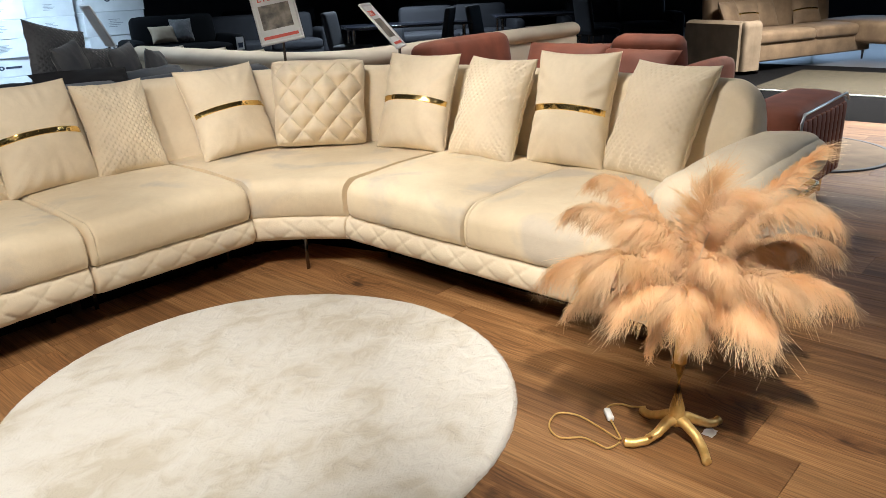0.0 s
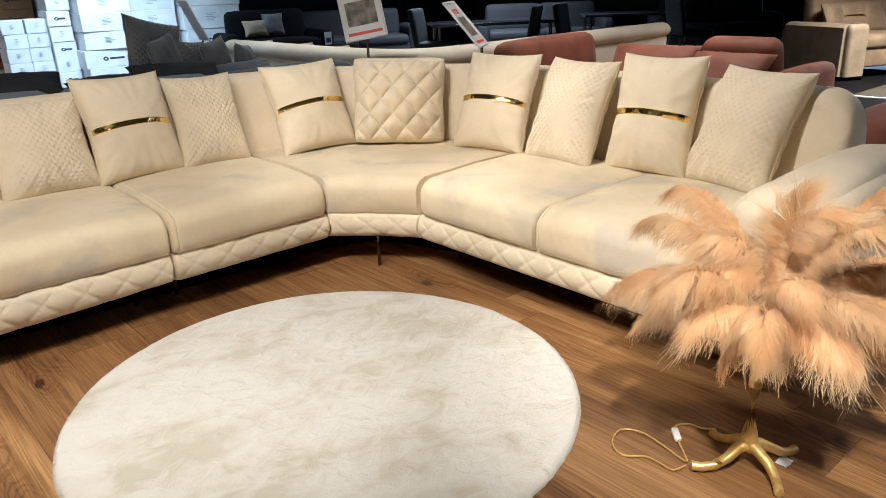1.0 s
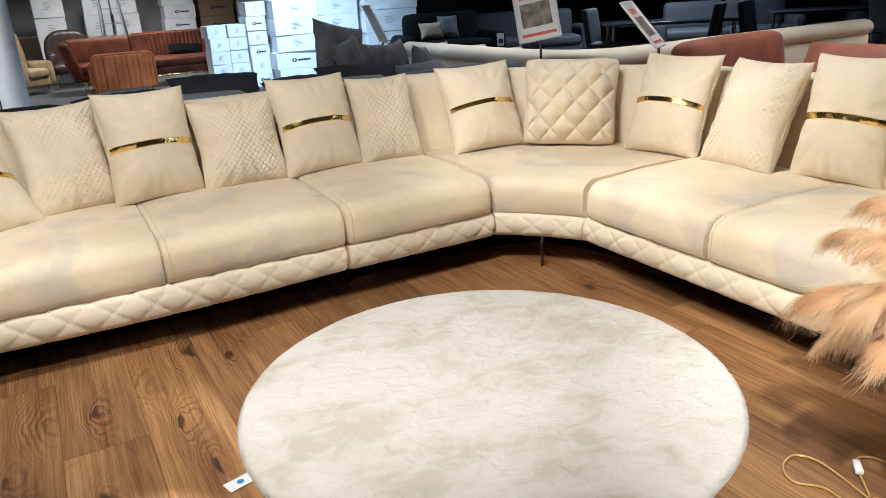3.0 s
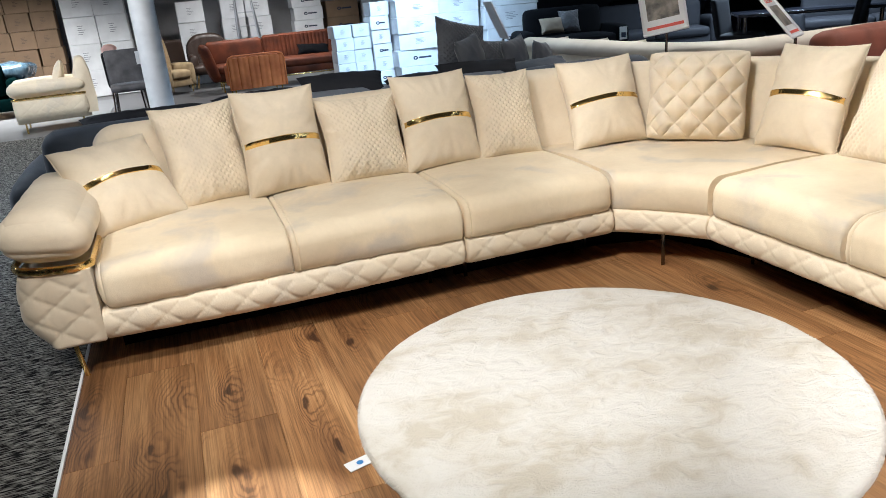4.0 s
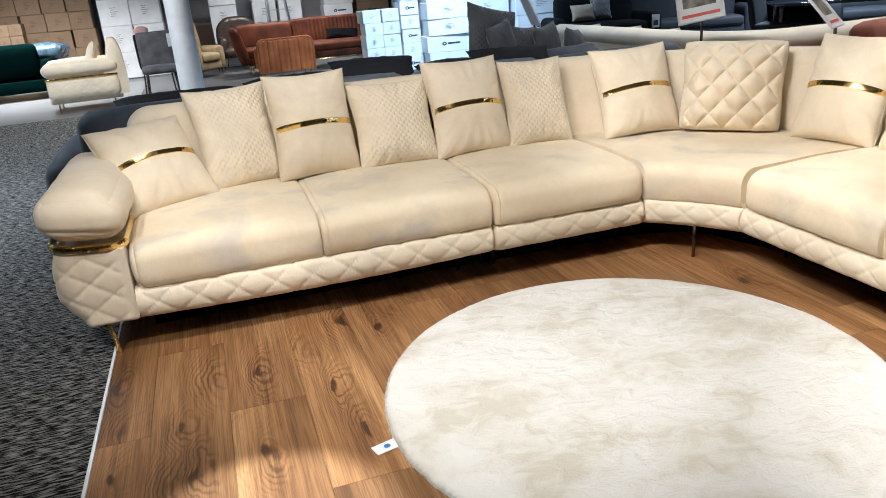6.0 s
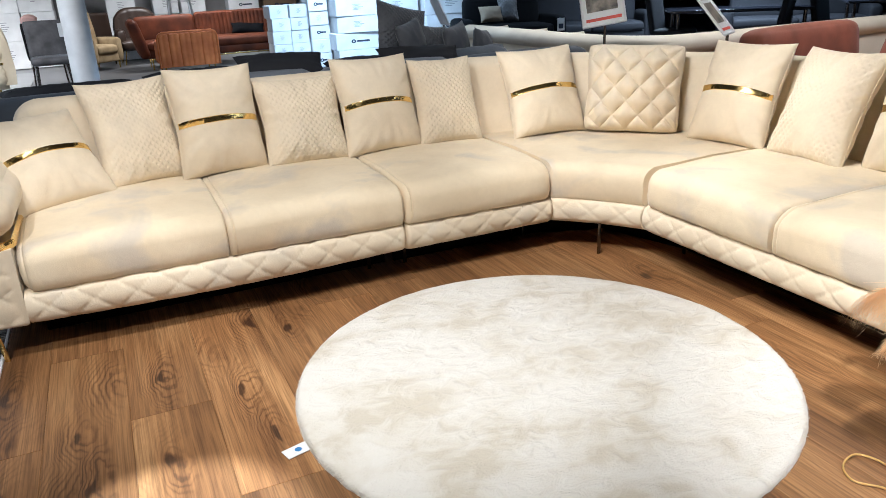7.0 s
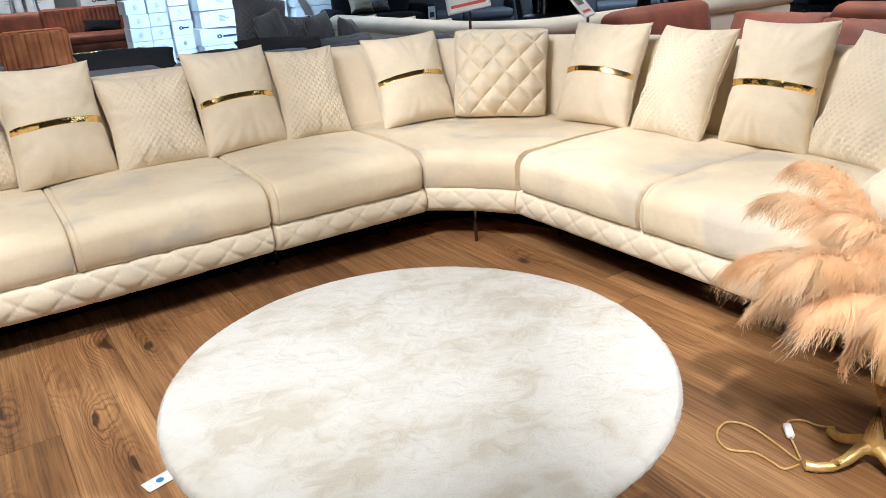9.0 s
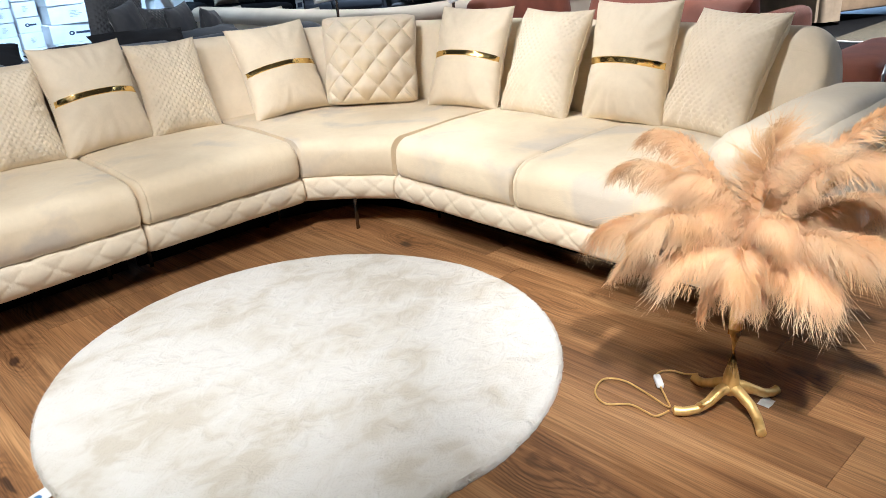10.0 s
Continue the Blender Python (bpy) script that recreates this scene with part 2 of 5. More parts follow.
def wood_material():
    """Oak planks: growth rings as contour lines of a field that runs along the plank and swells round the knots."""
    mat = bpy.data.materials.new("oak_plank")
    t, n, l, p = nodes_of(mat)

    def calc(op, *args):
        nd = n.new("ShaderNodeMath")
        nd.operation = op
        for k, a in enumerate(args):
            if isinstance(a, (int, float)):
                nd.inputs[k].default_value = a
            else:
                l.new(a, nd.inputs[k])
        return nd.outputs[0]

    def field(scale, stretch, detail, distort=0.0):
        mp, no = n.new("ShaderNodeMapping"), n.new("ShaderNodeTexNoise")
        mp.inputs["Scale"].default_value = stretch
        no.inputs["Scale"].default_value, no.inputs["Detail"].default_value, no.inputs["Distortion"].default_value = scale, detail, distort
        l.new(off.outputs[0], mp.inputs["Vector"])
        l.new(mp.outputs[0], no.inputs["Vector"])
        return no.outputs["Fac"]

    def ranged(v, a, b, c, d, smooth=True):
        mr = n.new("ShaderNodeMapRange")
        mr.interpolation_type = "SMOOTHSTEP" if smooth else "LINEAR"
        for k, q in zip(("From Min", "From Max", "To Min", "To Max"), (a, b, c, d)):
            mr.inputs[k].default_value = q
        l.new(v, mr.inputs["Value"])
        return mr.outputs[0]

    co, oi = n.new("ShaderNodeTexCoord"), n.new("ShaderNodeObjectInfo")
    off = n.new("ShaderNodeVectorMath")
    off.operation = "MULTIPLY_ADD"
    off.inputs[1].default_value = (13.0, 17.0, 5.0)
    l.new(oi.outputs["Random"], off.inputs[0])
    l.new(co.outputs["Object"], off.inputs[2])
    sx = n.new("ShaderNodeSeparateXYZ")
    l.new(off.outputs[0], sx.inputs[0])
    # knots
    mp3, vo = n.new("ShaderNodeMapping"), n.new("ShaderNodeTexVoronoi")
    mp3.inputs["Scale"].default_value = (3.4, 1.5, 0)
    l.new(off.outputs[0], mp3.inputs["Vector"])
    vo.inputs["Scale"].default_value = 1.0
    warp, wv = n.new("ShaderNodeTexNoise"), n.new("ShaderNodeVectorMath")
    warp.inputs["Scale"].default_value, warp.inputs["Detail"].default_value = 2.6, 4
    l.new(mp3.outputs[0], warp.inputs["Vector"])
    wv.operation = "MULTIPLY_ADD"
    wv.inputs[1].default_value = (0.4, 0.4, 0)
    l.new(warp.outputs["Color"], wv.inputs[0])
    l.new(mp3.outputs[0], wv.inputs[2])
    l.new(wv.outputs[0], vo.inputs["Vector"])
    dist = vo.outputs["Distance"]
    # the knots that lie beside the rug, by their places on the floor
    here, bent = n.new("ShaderNodeNewGeometry"), n.new("ShaderNodeVectorMath")
    bent.operation = "MULTIPLY_ADD"
    bent.inputs[1].default_value = (0.10, 0.26, 0)
    l.new(warp.outputs["Color"], bent.inputs[0])
    l.new(here.outputs["Position"], bent.inputs[2])
    for kx, ky in KNOTS:
        away, size = n.new("ShaderNodeVectorMath"), n.new("ShaderNodeVectorMath")
        away.operation, size.operation = "SUBTRACT", "LENGTH"
        away.inputs[1].default_value = (kx + 0.05, ky + 0.13, 0)
        flat = n.new("ShaderNodeVectorMath")
        flat.operation = "MULTIPLY"
        flat.inputs[1].default_value = (5.2, 1.7, 0)
        l.new(bent.outputs[0], away.inputs[0])
        l.new(away.outputs[0], flat.inputs[0])
        l.new(flat.outputs[0], size.inputs[0])
        dist = calc("MINIMUM", dist, size.outputs["Value"])
    swell = ranged(dist, 0.0, 0.55, 1.0, 0.0)
    sway = field(1.0, (4.0, 1.1, 1), 2.0, 0.4)
    wave = field(1.0, (26.0, 13.0, 1), 2.0)
    run = calc("ADD", calc("ADD", sx.outputs["X"], calc("MULTIPLY", sway, 0.10)), calc("ADD", calc("MULTIPLY", swell, 0.11), calc("MULTIPLY", wave, 0.016)))
    ring = calc("SINE", calc("MULTIPLY", run, 310.0))
    line = calc("POWER", calc("MULTIPLY_ADD", ring, 0.5, 0.5), 2.2)
    strong = calc("MULTIPLY_ADD", swell, 0.85, 0.12)
    patchy = ranged(field(1.0, (7.0, 2.0, 1), 3.0), 0.34, 0.60, 0.25, 1.0)
    rings = calc("MULTIPLY", calc("MULTIPLY", line, strong), patchy)
    blotch = field(1.0, (5.5, 0.9, 1), 5.0, 0.3)
    streak = field(1.0, (38.0, 1.0, 1), 6.0)
    tone = calc("ADD", calc("MULTIPLY", blotch, 0.62), calc("MULTIPLY", streak, 0.38))
    knot = ranged(dist, 0.02, 0.10, 0.32, 0.0)
    tone = calc("SUBTRACT", calc("SUBTRACT", tone, calc("MULTIPLY", rings, 0.225)), knot)
    ra = n.new("ShaderNodeValToRGB")
    e = ra.color_ramp.elements
    e[0].position, e[0].color = 0.20, (0.045, 0.019, 0.008, 1)
    e[1].position, e[1].color = 0.66, (0.36, 0.193, 0.078, 1)
    e.new(0.36).color = (0.125, 0.054, 0.019, 1)
    e.new(0.50).color = (0.222, 0.105, 0.038, 1)
    l.new(tone, ra.inputs["Fac"])
    fine = field(2.0, (120.0, 2.2, 1), 4.0)
    pores = ranged(fine, 0.36, 0.58, 0.38, 1.0, False)
    mx = n.new("ShaderNodeMix")
    mx.data_type, mx.blend_type = "RGBA", "MULTIPLY"
    mx.inputs[0].default_value = 0.6
    l.new(ra.outputs[0], mx.inputs[6])
    l.new(pores, mx.inputs[7])
    hs = n.new("ShaderNodeHueSaturation")
    hs.inputs["Saturation"].default_value = 0.99
    l.new(ranged(oi.outputs["Random"], 0.0, 1.0, 1.08, 1.6, False), hs.inputs["Value"])
    l.new(mx.outputs[2], hs.inputs["Color"])
    l.new(hs.outputs[0], p.inputs["Base Color"])
    l.new(ranged(fine, 0.3, 0.7, 0.52, 0.40, False), p.inputs["Roughness"])
    bu = n.new("ShaderNodeBump")
    bu.inputs["Strength"].default_value, bu.inputs["Distance"].default_value = 0.18, 0.004
    l.new(fine, bu.inputs["Height"])
    l.new(bu.outputs[0], p.inputs["Normal"])
    return mat


WOOD = wood_material()


# ---- building helpers ----
def mesh_ob(name, bm, mat, smooth=True):
    me = bpy.data.meshes.new(name)
    bmesh.ops.recalc_face_normals(bm, faces=bm.faces)
    bm.to_mesh(me)
    bm.free()
    for f in me.polygons:
        f.use_smooth = smooth
    if smooth:
        me.set_sharp_from_angle(angle=radians(50))
    for m in mat if isinstance(mat, (list, tuple)) else [mat]:
        me.materials.append(m)
    return new(name, me)


def part(name, bm, mat, parent, label="", smooth=True):
    ob = mesh_ob(name, bm, mat, smooth)
    ob.parent = parent
    return tagged(ob, label)


def thing(name, label, category, group="", m=None, kind=""):
    ob = new(name)
    if m is not None:
        ob.matrix_world = m
    return tagged(ob, label, category, group, kind)


def structure(name, bm, mat, label="", smooth=False):
    return tagged(mesh_ob(name, bm, mat, smooth), label, "", "", "structure")


def box(bm, x0, x1, y0, y1, z0, z1, bevel=0.0, seg=2, m=None):
    vs = bmesh.ops.create_cube(bm, size=1)["verts"]
    for v in vs:
        v.co = Vector((x0 + (v.co.x + 0.5) * (x1 - x0), y0 + (v.co.y + 0.5) * (y1 - y0), z0 + (v.co.z + 0.5) * (z1 - z0)))
    if bevel:
        es = list({e for v in vs for e in v.link_edges})
        out = bmesh.ops.bevel(bm, geom=es, offset=bevel, segments=seg, affect="EDGES", profile=0.5)
        vs = list({v for f in out["faces"] for v in f.verts} | {v for v in vs if v.is_valid})
    if m is not None:
        bmesh.ops.transform(bm, matrix=m, verts=vs)
    return bm


def tube(bm, pts, r, seg=8, taper=1.0):
    """A round bar along points; r may be a list."""
    pts = [Vector(p) for p in pts]
    rings = []
    for i, p in enumerate(pts):
        d = (pts[min(i + 1, len(pts) - 1)] - pts[max(i - 1, 0)]).normalized()
        q = d.to_track_quat("Z", "Y")
        k = r[i] if isinstance(r, (list, tuple)) else r * (1 + (taper - 1) * i / max(1, len(pts) - 1))
        rings.append([bm.verts.new(p + q @ Vector((k * math.cos(a), k * math.sin(a), 0))) for a in (2 * math.pi * j / seg for j in range(seg))])
    for a, b in zip(rings, rings[1:]):
        for j in range(seg):
            bm.faces.new((a[j], a[(j + 1) % seg], b[(j + 1) % seg], b[j]))
    bm.faces.new(rings[0])
    bm.faces.new(rings[-1])
    return bm


def soft_box(bm, sx, sy, sz, r, crown=0.0, side=0.0, n=14, m=None):
    """A stuffed block, base at z = 0, centred in x and y."""
    out = bmesh.ops.create_cube(bm, size=2)
    bmesh.ops.subdivide_edges(bm, edges=list({e for v in out["verts"] for e in v.link_edges}), cuts=n, use_grid_fill=True)
    half = Vector((sx / 2, sy / 2, sz / 2))
    verts = [v for v in bm.verts if v.tag is False]
    for v in verts:
        u = Vector([math.sin(max(-1, min(1, c)) * math.pi / 2) for c in v.co])
        p = Vector((u.x * half.x, u.y * half.y, u.z * half.z))
        core = Vector([max(-(h - r), min(h - r, c)) for c, h in zip(p, half)])
        d = p - core
        q = core + (d.normalized() * r if d.length > 1e-9 else Vector())
        if u.z > 0:
            q.z += crown * (1 - u.x ** 2) * (1 - u.y ** 2) * u.z
        q.x += side * u.x * (1 - u.z ** 2)
        q.y += side * u.y * (1 - u.z ** 2)
        q.z += half.z
        v.co = m @ q if m is not None else q
        v.tag = True
    return bm


def grid_faces(bm, rows, close=False):
    for a, b in zip(rows, rows[1:]):
        k = len(a)
        for j in range(k if close else k - 1):
            bm.faces.new((a[j], a[(j + 1) % k], b[(j + 1) % k], b[j]))


def sweep(bm, path, profile, puff=None):
    """Runs a closed profile of (depth, height) along a path of (point, backward way); puff(s, k) moves it outwards at length s, profile point k."""
    rows, s = [], 0.0
    k = len(profile)
    for i, (p, back) in enumerate(path):
        if i:
            s += (Vector(p) - Vector(path[i - 1][0])).length
        row = []
        for j, (d, z) in enumerate(profile):
            if puff:
                a, b = Vector(profile[j - 1]), Vector(profile[(j + 1) % k])
                t = (b - a).normalized()
                o = puff(s, j)
                d, z = d + t.y * o, z - t.x * o
            row.append(bm.verts.new((p[0] + back[0] * d, p[1] + back[1] * d, z)))
        rows.append(row)
    grid_faces(bm, rows, True)
    bm.faces.new(rows[0])
    bm.faces.new(rows[-1])
    return bm


def arc(cx, cz, r, a0, a1, n):
    return [(cx + r * math.cos(radians(a0 + (a1 - a0) * i / n)), cz + r * math.sin(radians(a0 + (a1 - a0) * i / n))) for i in range(n + 1)]


def quilt(u, v, w, h, crease=0.045):
    """0 on the stitch lines of a diamond quilting, rising to 1 inside each diamond."""
    a, b = u / w + v / h, u / w - v / h
    da, db = abs(a - round(a)), abs(b - round(b))
    puff = math.sqrt(max(0.0, math.sin(math.pi * da) * math.sin(math.pi * db)))
    return 0.6 * (1 - math.exp(-da / crease)) * (1 - math.exp(-db / crease)) + 0.4 * puff


def tuft(u, v, w, h):
    """Plump diamonds that meet in soft creases: 0 in the crease, 1 in the middle of a diamond."""
    puff = 1.0
    for a in (u / w + v / h, u / w - v / h):
        d = math.sqrt((a - round(a)) ** 2 + 0.0007) - 0.0265
        puff *= (1 - (1 - 2 * min(0.5, d * 1.08)) ** 2)
    return max(0.0, puff) ** 0.62


# ---- the room ----
bm = box(bmesh.new(), -14, 16, -8, 22, -0.2, -0.012)
structure("floor", bm, CONCRETE, "dark smooth floor of the showroom")
bm = box(bmesh.new(), -9, -3.3, 8.3, 12.9, -0.012, -0.002)
structure("floor_pale", bm, PALE, "pale floor beside the carpet")
bm = box(bmesh.new(), -9, -2.802, -7, 8.3, -0.012, 0.0)
structure("carpet_aisle", bm, CARPET, "dark charcoal streaked carpet tiles in the aisle")
bm = box(bmesh.new(), -2.802, -2.79, -7, 2.6, -0.012, 0.005, 0.002)
structure("trim_edge", bm, WHITE, "white edge strip between wood and carpet")
bm = box(bmesh.new(), 5.05, 9.0, -6, 5, -0.012, 0.0)
structure("carpet_dark", bm, NIGHT, "dark carpet at the far side")
bm = box(bmesh.new(), -14, 16, -8, 22, CEIL, CEIL + 0.2)
structure("ceiling", bm, CEILING, "dark showroom ceiling")
for nm, b, mt in (("wall_back", (-13.8, 2.1, 15.6, 15.8), WALL), ("wall_back_dark", (2.1, 15.8, 15.6, 15.8), DARKWALL), ("wall_east", (15.8, 16, -8, 15.8), DARKWALL), ("wall_west", (-14, -13.8, -8, 15.8), WALL), ("wall_front", (-13.8, 15.8, -8, -7.8), WALL)):
    structure(nm, box(bmesh.new(), b[0], b[1], b[2], b[3], -0.01, CEIL), mt, "plain painted showroom wall")

# ---- the cream sectional ----
SEAT_Z, TOP = 0.268, 0.452


FRONT = [(0.034, 0.273), (0.018, 0.267)] + [(0.004 - 0.012 * math.sin(math.pi * (0.256 - z) / 0.1), z) for z in (0.256, 0.247, 0.238, 0.229, 0.22, 0.211, 0.202, 0.193, 0.184, 0.175, 0.166)] + [(0.008, 0.156), (0.018, 0.147), (0.034, 0.142)]


def base_profile():
    return FRONT + [(0.9, 0.14), (0.93, 0.15), (0.93, 0.27)]


def base_puff(s, j):
    if j > 15:
        return 0.0
    z = FRONT[j][1]
    return (0.0105 * quilt(s, z - 0.156, 0.160, 0.115, 0.024) - 0.004) * max(0.0, min(1.0, (z - 0.142) / 0.02))


def end_round(e, r):
    """How far a rounded end steps back at the distance e from it."""
    return r - math.sqrt(max(0.0, r * r - max(0.0, r - e) ** 2))


def back_profile():
    return [(0.80, 0.25), (0.815, 0.45), (0.88, 0.72), (0.905, 0.80)] + arc(0.99, 0.80, 0.085, 180, 10, 8) + [(1.09, 0.70), (1.10, 0.30), (1.09, 0.2), (0.82, 0.2)]


def line_path(p0, p1, back, step=0.0055):
    p0, p1 = Vector((*p0, 0)), Vector((*p1, 0))
    n = max(2, int((p1 - p0).length / step))
    return [(p0.lerp(p1, i / n), back) for i in range(n + 1)]


def seat(parent, w, m, left=0.012, right=0.012, low=0.0):
    """A thick stuffed seat cushion, width w, front at y = 0. left, right: how round its ends are. low: how far the left end lifts below."""
    prof = [(0.034, SEAT_Z + 0.012), (0.016, SEAT_Z + 0.004), (0.002, SEAT_Z + 0.006), (-0.006, SEAT_Z + 0.016), (-0.012, SEAT_Z + 0.035), (-0.015, SEAT_Z + 0.06), (-0.013, SEAT_Z + 0.085)]
    prof += [(0.082 - 0.094 * math.cos(radians(a)), TOP - 0.078 + 0.078 * math.sin(radians(a))) for a in range(8, 91, 8)]
    prof += [(y, TOP + 0.014 * math.sin(math.pi * (y - 0.07) / 0.95)) for y in (0.13, 0.19, 0.25, 0.32, 0.40, 0.48, 0.56, 0.64, 0.72, 0.80)] + [(0.84, TOP - 0.02), (0.845, SEAT_Z)]
    xs, n = [], 46
    for i in range(n + 1):
        f = 2 * i / n - 1
        xs.append(w / 2 * (math.sin(f * math.pi / 2) * 0.45 + f * 0.55))
    xs += [-w / 2 + 0.026 + d for d in (-0.006, -0.003, 0.0, 0.003, 0.006)]
    bm = bmesh.new()
    rows = []
    for x in sorted(xs):
        el, er = x + w / 2, w / 2 - x
        back = end_round(el, left) + end_round(er, right)
        f = 2 * x / w
        seam = 0.0042 * max(0.0, 1 - abs(el - 0.026) / 0.006)
        row = []
        for y, z in prof:
            front = max(0.0, min(1.0, (0.30 - y) / 0.25))
            high = max(0.0, min(1.0, (z - TOP + 0.09) / 0.09))
            deep = max(0.0, min(1.0, (SEAT_Z + 0.09 - z) / 0.09))
            up = 0.012 * (1 - f ** 4) * high
            sag = end_round(el, low) * deep * 1.2 if low else 0.0
            q = Vector((x, y + back * front + seam * front, z - back * 0.42 * high - seam * high + back * 0.12 * deep + up + sag))
            fold = 0.006 * noise.noise(Vector((m.translation.x * 3 + x * 4, m.translation.y * 3 + y * 4, z * 4))) + 0.0025 * noise.noise(Vector((x * 11 + 5, y * 11, z * 9)))
            q.z += fold * high
            q.y += fold if y < 0.05 and z < TOP - 0.02 else 0
            row.append(bm.verts.new(q))
        rows.append(row)
    grid_faces(bm, rows, True)
    bm.faces.new(rows[0])
    bm.faces.new(rows[-1])
    ob = part("seat_cushion", bm, SEAT, parent)
    ob.matrix_local = m
    return ob


def leg(parent, x, y, lean=0.0):
    bm = box(bmesh.new(), -0.009, 0.009, -0.003, 0.003, 0, 0.16, 0.001, 1)
    for v in bm.verts:
        v.co.x += lean * (0.15 - v.co.z)
    ob = part("leg", bm, GOLD if lean else CHROME, parent)
    ob.location = (x, y, 0)


def plan_ring(w, d, r, n):
    """A rounded rectangle in plan, front at y = 0, as (x, y, run) round from the back inner corner by the front."""
    pts = []
    for cx, cy, a0 in ((-w / 2 + r, d - r, 90), (-w / 2 + r, r, 180), (w / 2 - r, r, 270), (w / 2 - r, d - r, 360)):
        for i in range(n + 1):
            a = radians(a0 + 90 * i / n)
            pts.append((cx + r * math.cos(a), cy + r * math.sin(a)))
    out = []
    for i, p in enumerate(pts):
        q = pts[(i + 1) % len(pts)]
        k = max(1, int(math.dist(p, q) / 0.008))
        out += [(p[0] + (q[0] - p[0]) * j / k, p[1] + (q[1] - p[1]) * j / k) for j in range(k)]
    return out


def armrest(parent, x0, x1):
    """Quilted arm with a rolled top and a gold band, between x0 (inner) and x1 (outer)."""
    w = abs(x1 - x0)
    sgn = 1 if x1 > x0 else -1
    mid = (x0 + x1) / 2
    bm = bmesh.new()
    rows = []
    ring = plan_ring(w, 0.97, 0.085, 8)
    RUN_FRONT = 1.07 if sgn < 0 else 1.3
    square = []
    for x, y in ring:
        dx, dy = x + sgn * (w / 2 - 0.085), y - 0.085
        if sgn * dx < 0 and dy < 0:
            k = 0.085 / max(abs(dx), abs(dy))
            x, y = x - dx + dx * k, y - dy + dy * k
        square.append((x, y))
    ring = square
    zs = [0.140, 0.142, 0.147] + [0.154 + 0.0085 * i for i in range(37)]
    for z in zs:
        tuck = max(0.0, (0.30 - z) / 0.16)
        lip = 0.03 if z < 0.141 else 0.014 if z < 0.144 else 0.006 if z < 0.15 else 0.0
        row, run = [], 0.0
        for i, (x, y) in enumerate(ring):
            if i:
                run += math.dist(ring[i - 1], (x, y))
            c = Vector((max(-w / 2 + 0.085, min(w / 2 - 0.085, x)), max(0.085, min(0.885, y))))
            o = (Vector((x, y)) - c).normalized()
            outer = max(0.0, sgn * o.x)
            ahead = max(0.0, -o.y)
            push = 0.0105 * quilt(run - RUN_FRONT * 0.5, z - 0.156, 0.160, 0.115, 0.024) - 0.004 if 0.145 < z < 0.455 else 0.0
            if sgn * o.x < -0.5:
                push = 0.0
            p = Vector((x, y)) + o * (push - lip - outer * 0.075 * tuck ** 2.2 - ahead * 0.004 + outer * 0.022 * math.sin(math.pi * min(1.0, max(0.0, (z - 0.16) / 0.3))))
            row.append(bm.verts.new((mid + p.x, p.y, z + sgn * 0.16 * p.x * max(0, z - 0.3))))
        rows.append(row)
    grid_faces(bm, rows, True)
    bm.faces.new(rows[0])
    bm.faces.new(rows[-1])
    arm = part("armrest", bm, VELVET, parent)
    bm = soft_box(bmesh.new(), w + 0.035, 0.99, 0.20, 0.09, 0.03, 0.012, 26)
    for v in bm.verts:
        dent = 0.010 * math.exp(-((v.co.z - 0.055 - 0.08 * sgn * v.co.x) / 0.008) ** 2) if v.co.y < -0.40 else 0.0
        v.co.y += dent
        v.co.z += 0.497 + sgn * 0.10 * v.co.x + 0.006 * noise.noise(v.co * 7) + 0.003 * noise.noise(v.co * 19)
    ob = part("arm_roll", bm, VELVET, parent)
    ob.location = (mid, 0.475, 0)
    bm = bmesh.new()
    rows = []
    for z, g in ((0.462, 0.0), (0.466, 0.012), (0.478, 0.016), (0.490, 0.012), (0.494, 0.0)):
        row = []
        for x, y in plan_ring(w, 0.97, 0.085, 8):
            c = Vector((0, max(0.13, min(0.84, y))))
            o = Vector((x, y)) - c
            p = c + o + o.normalized() * g
            row.append(bm.verts.new((mid + p.x, p.y, z + sgn * 0.10 * p.x)))
        rows.append(row)
    grid_faces(bm, rows, True)
    part("gold_band", bm, GOLD, arm, "polished gold trim band")
    return arm


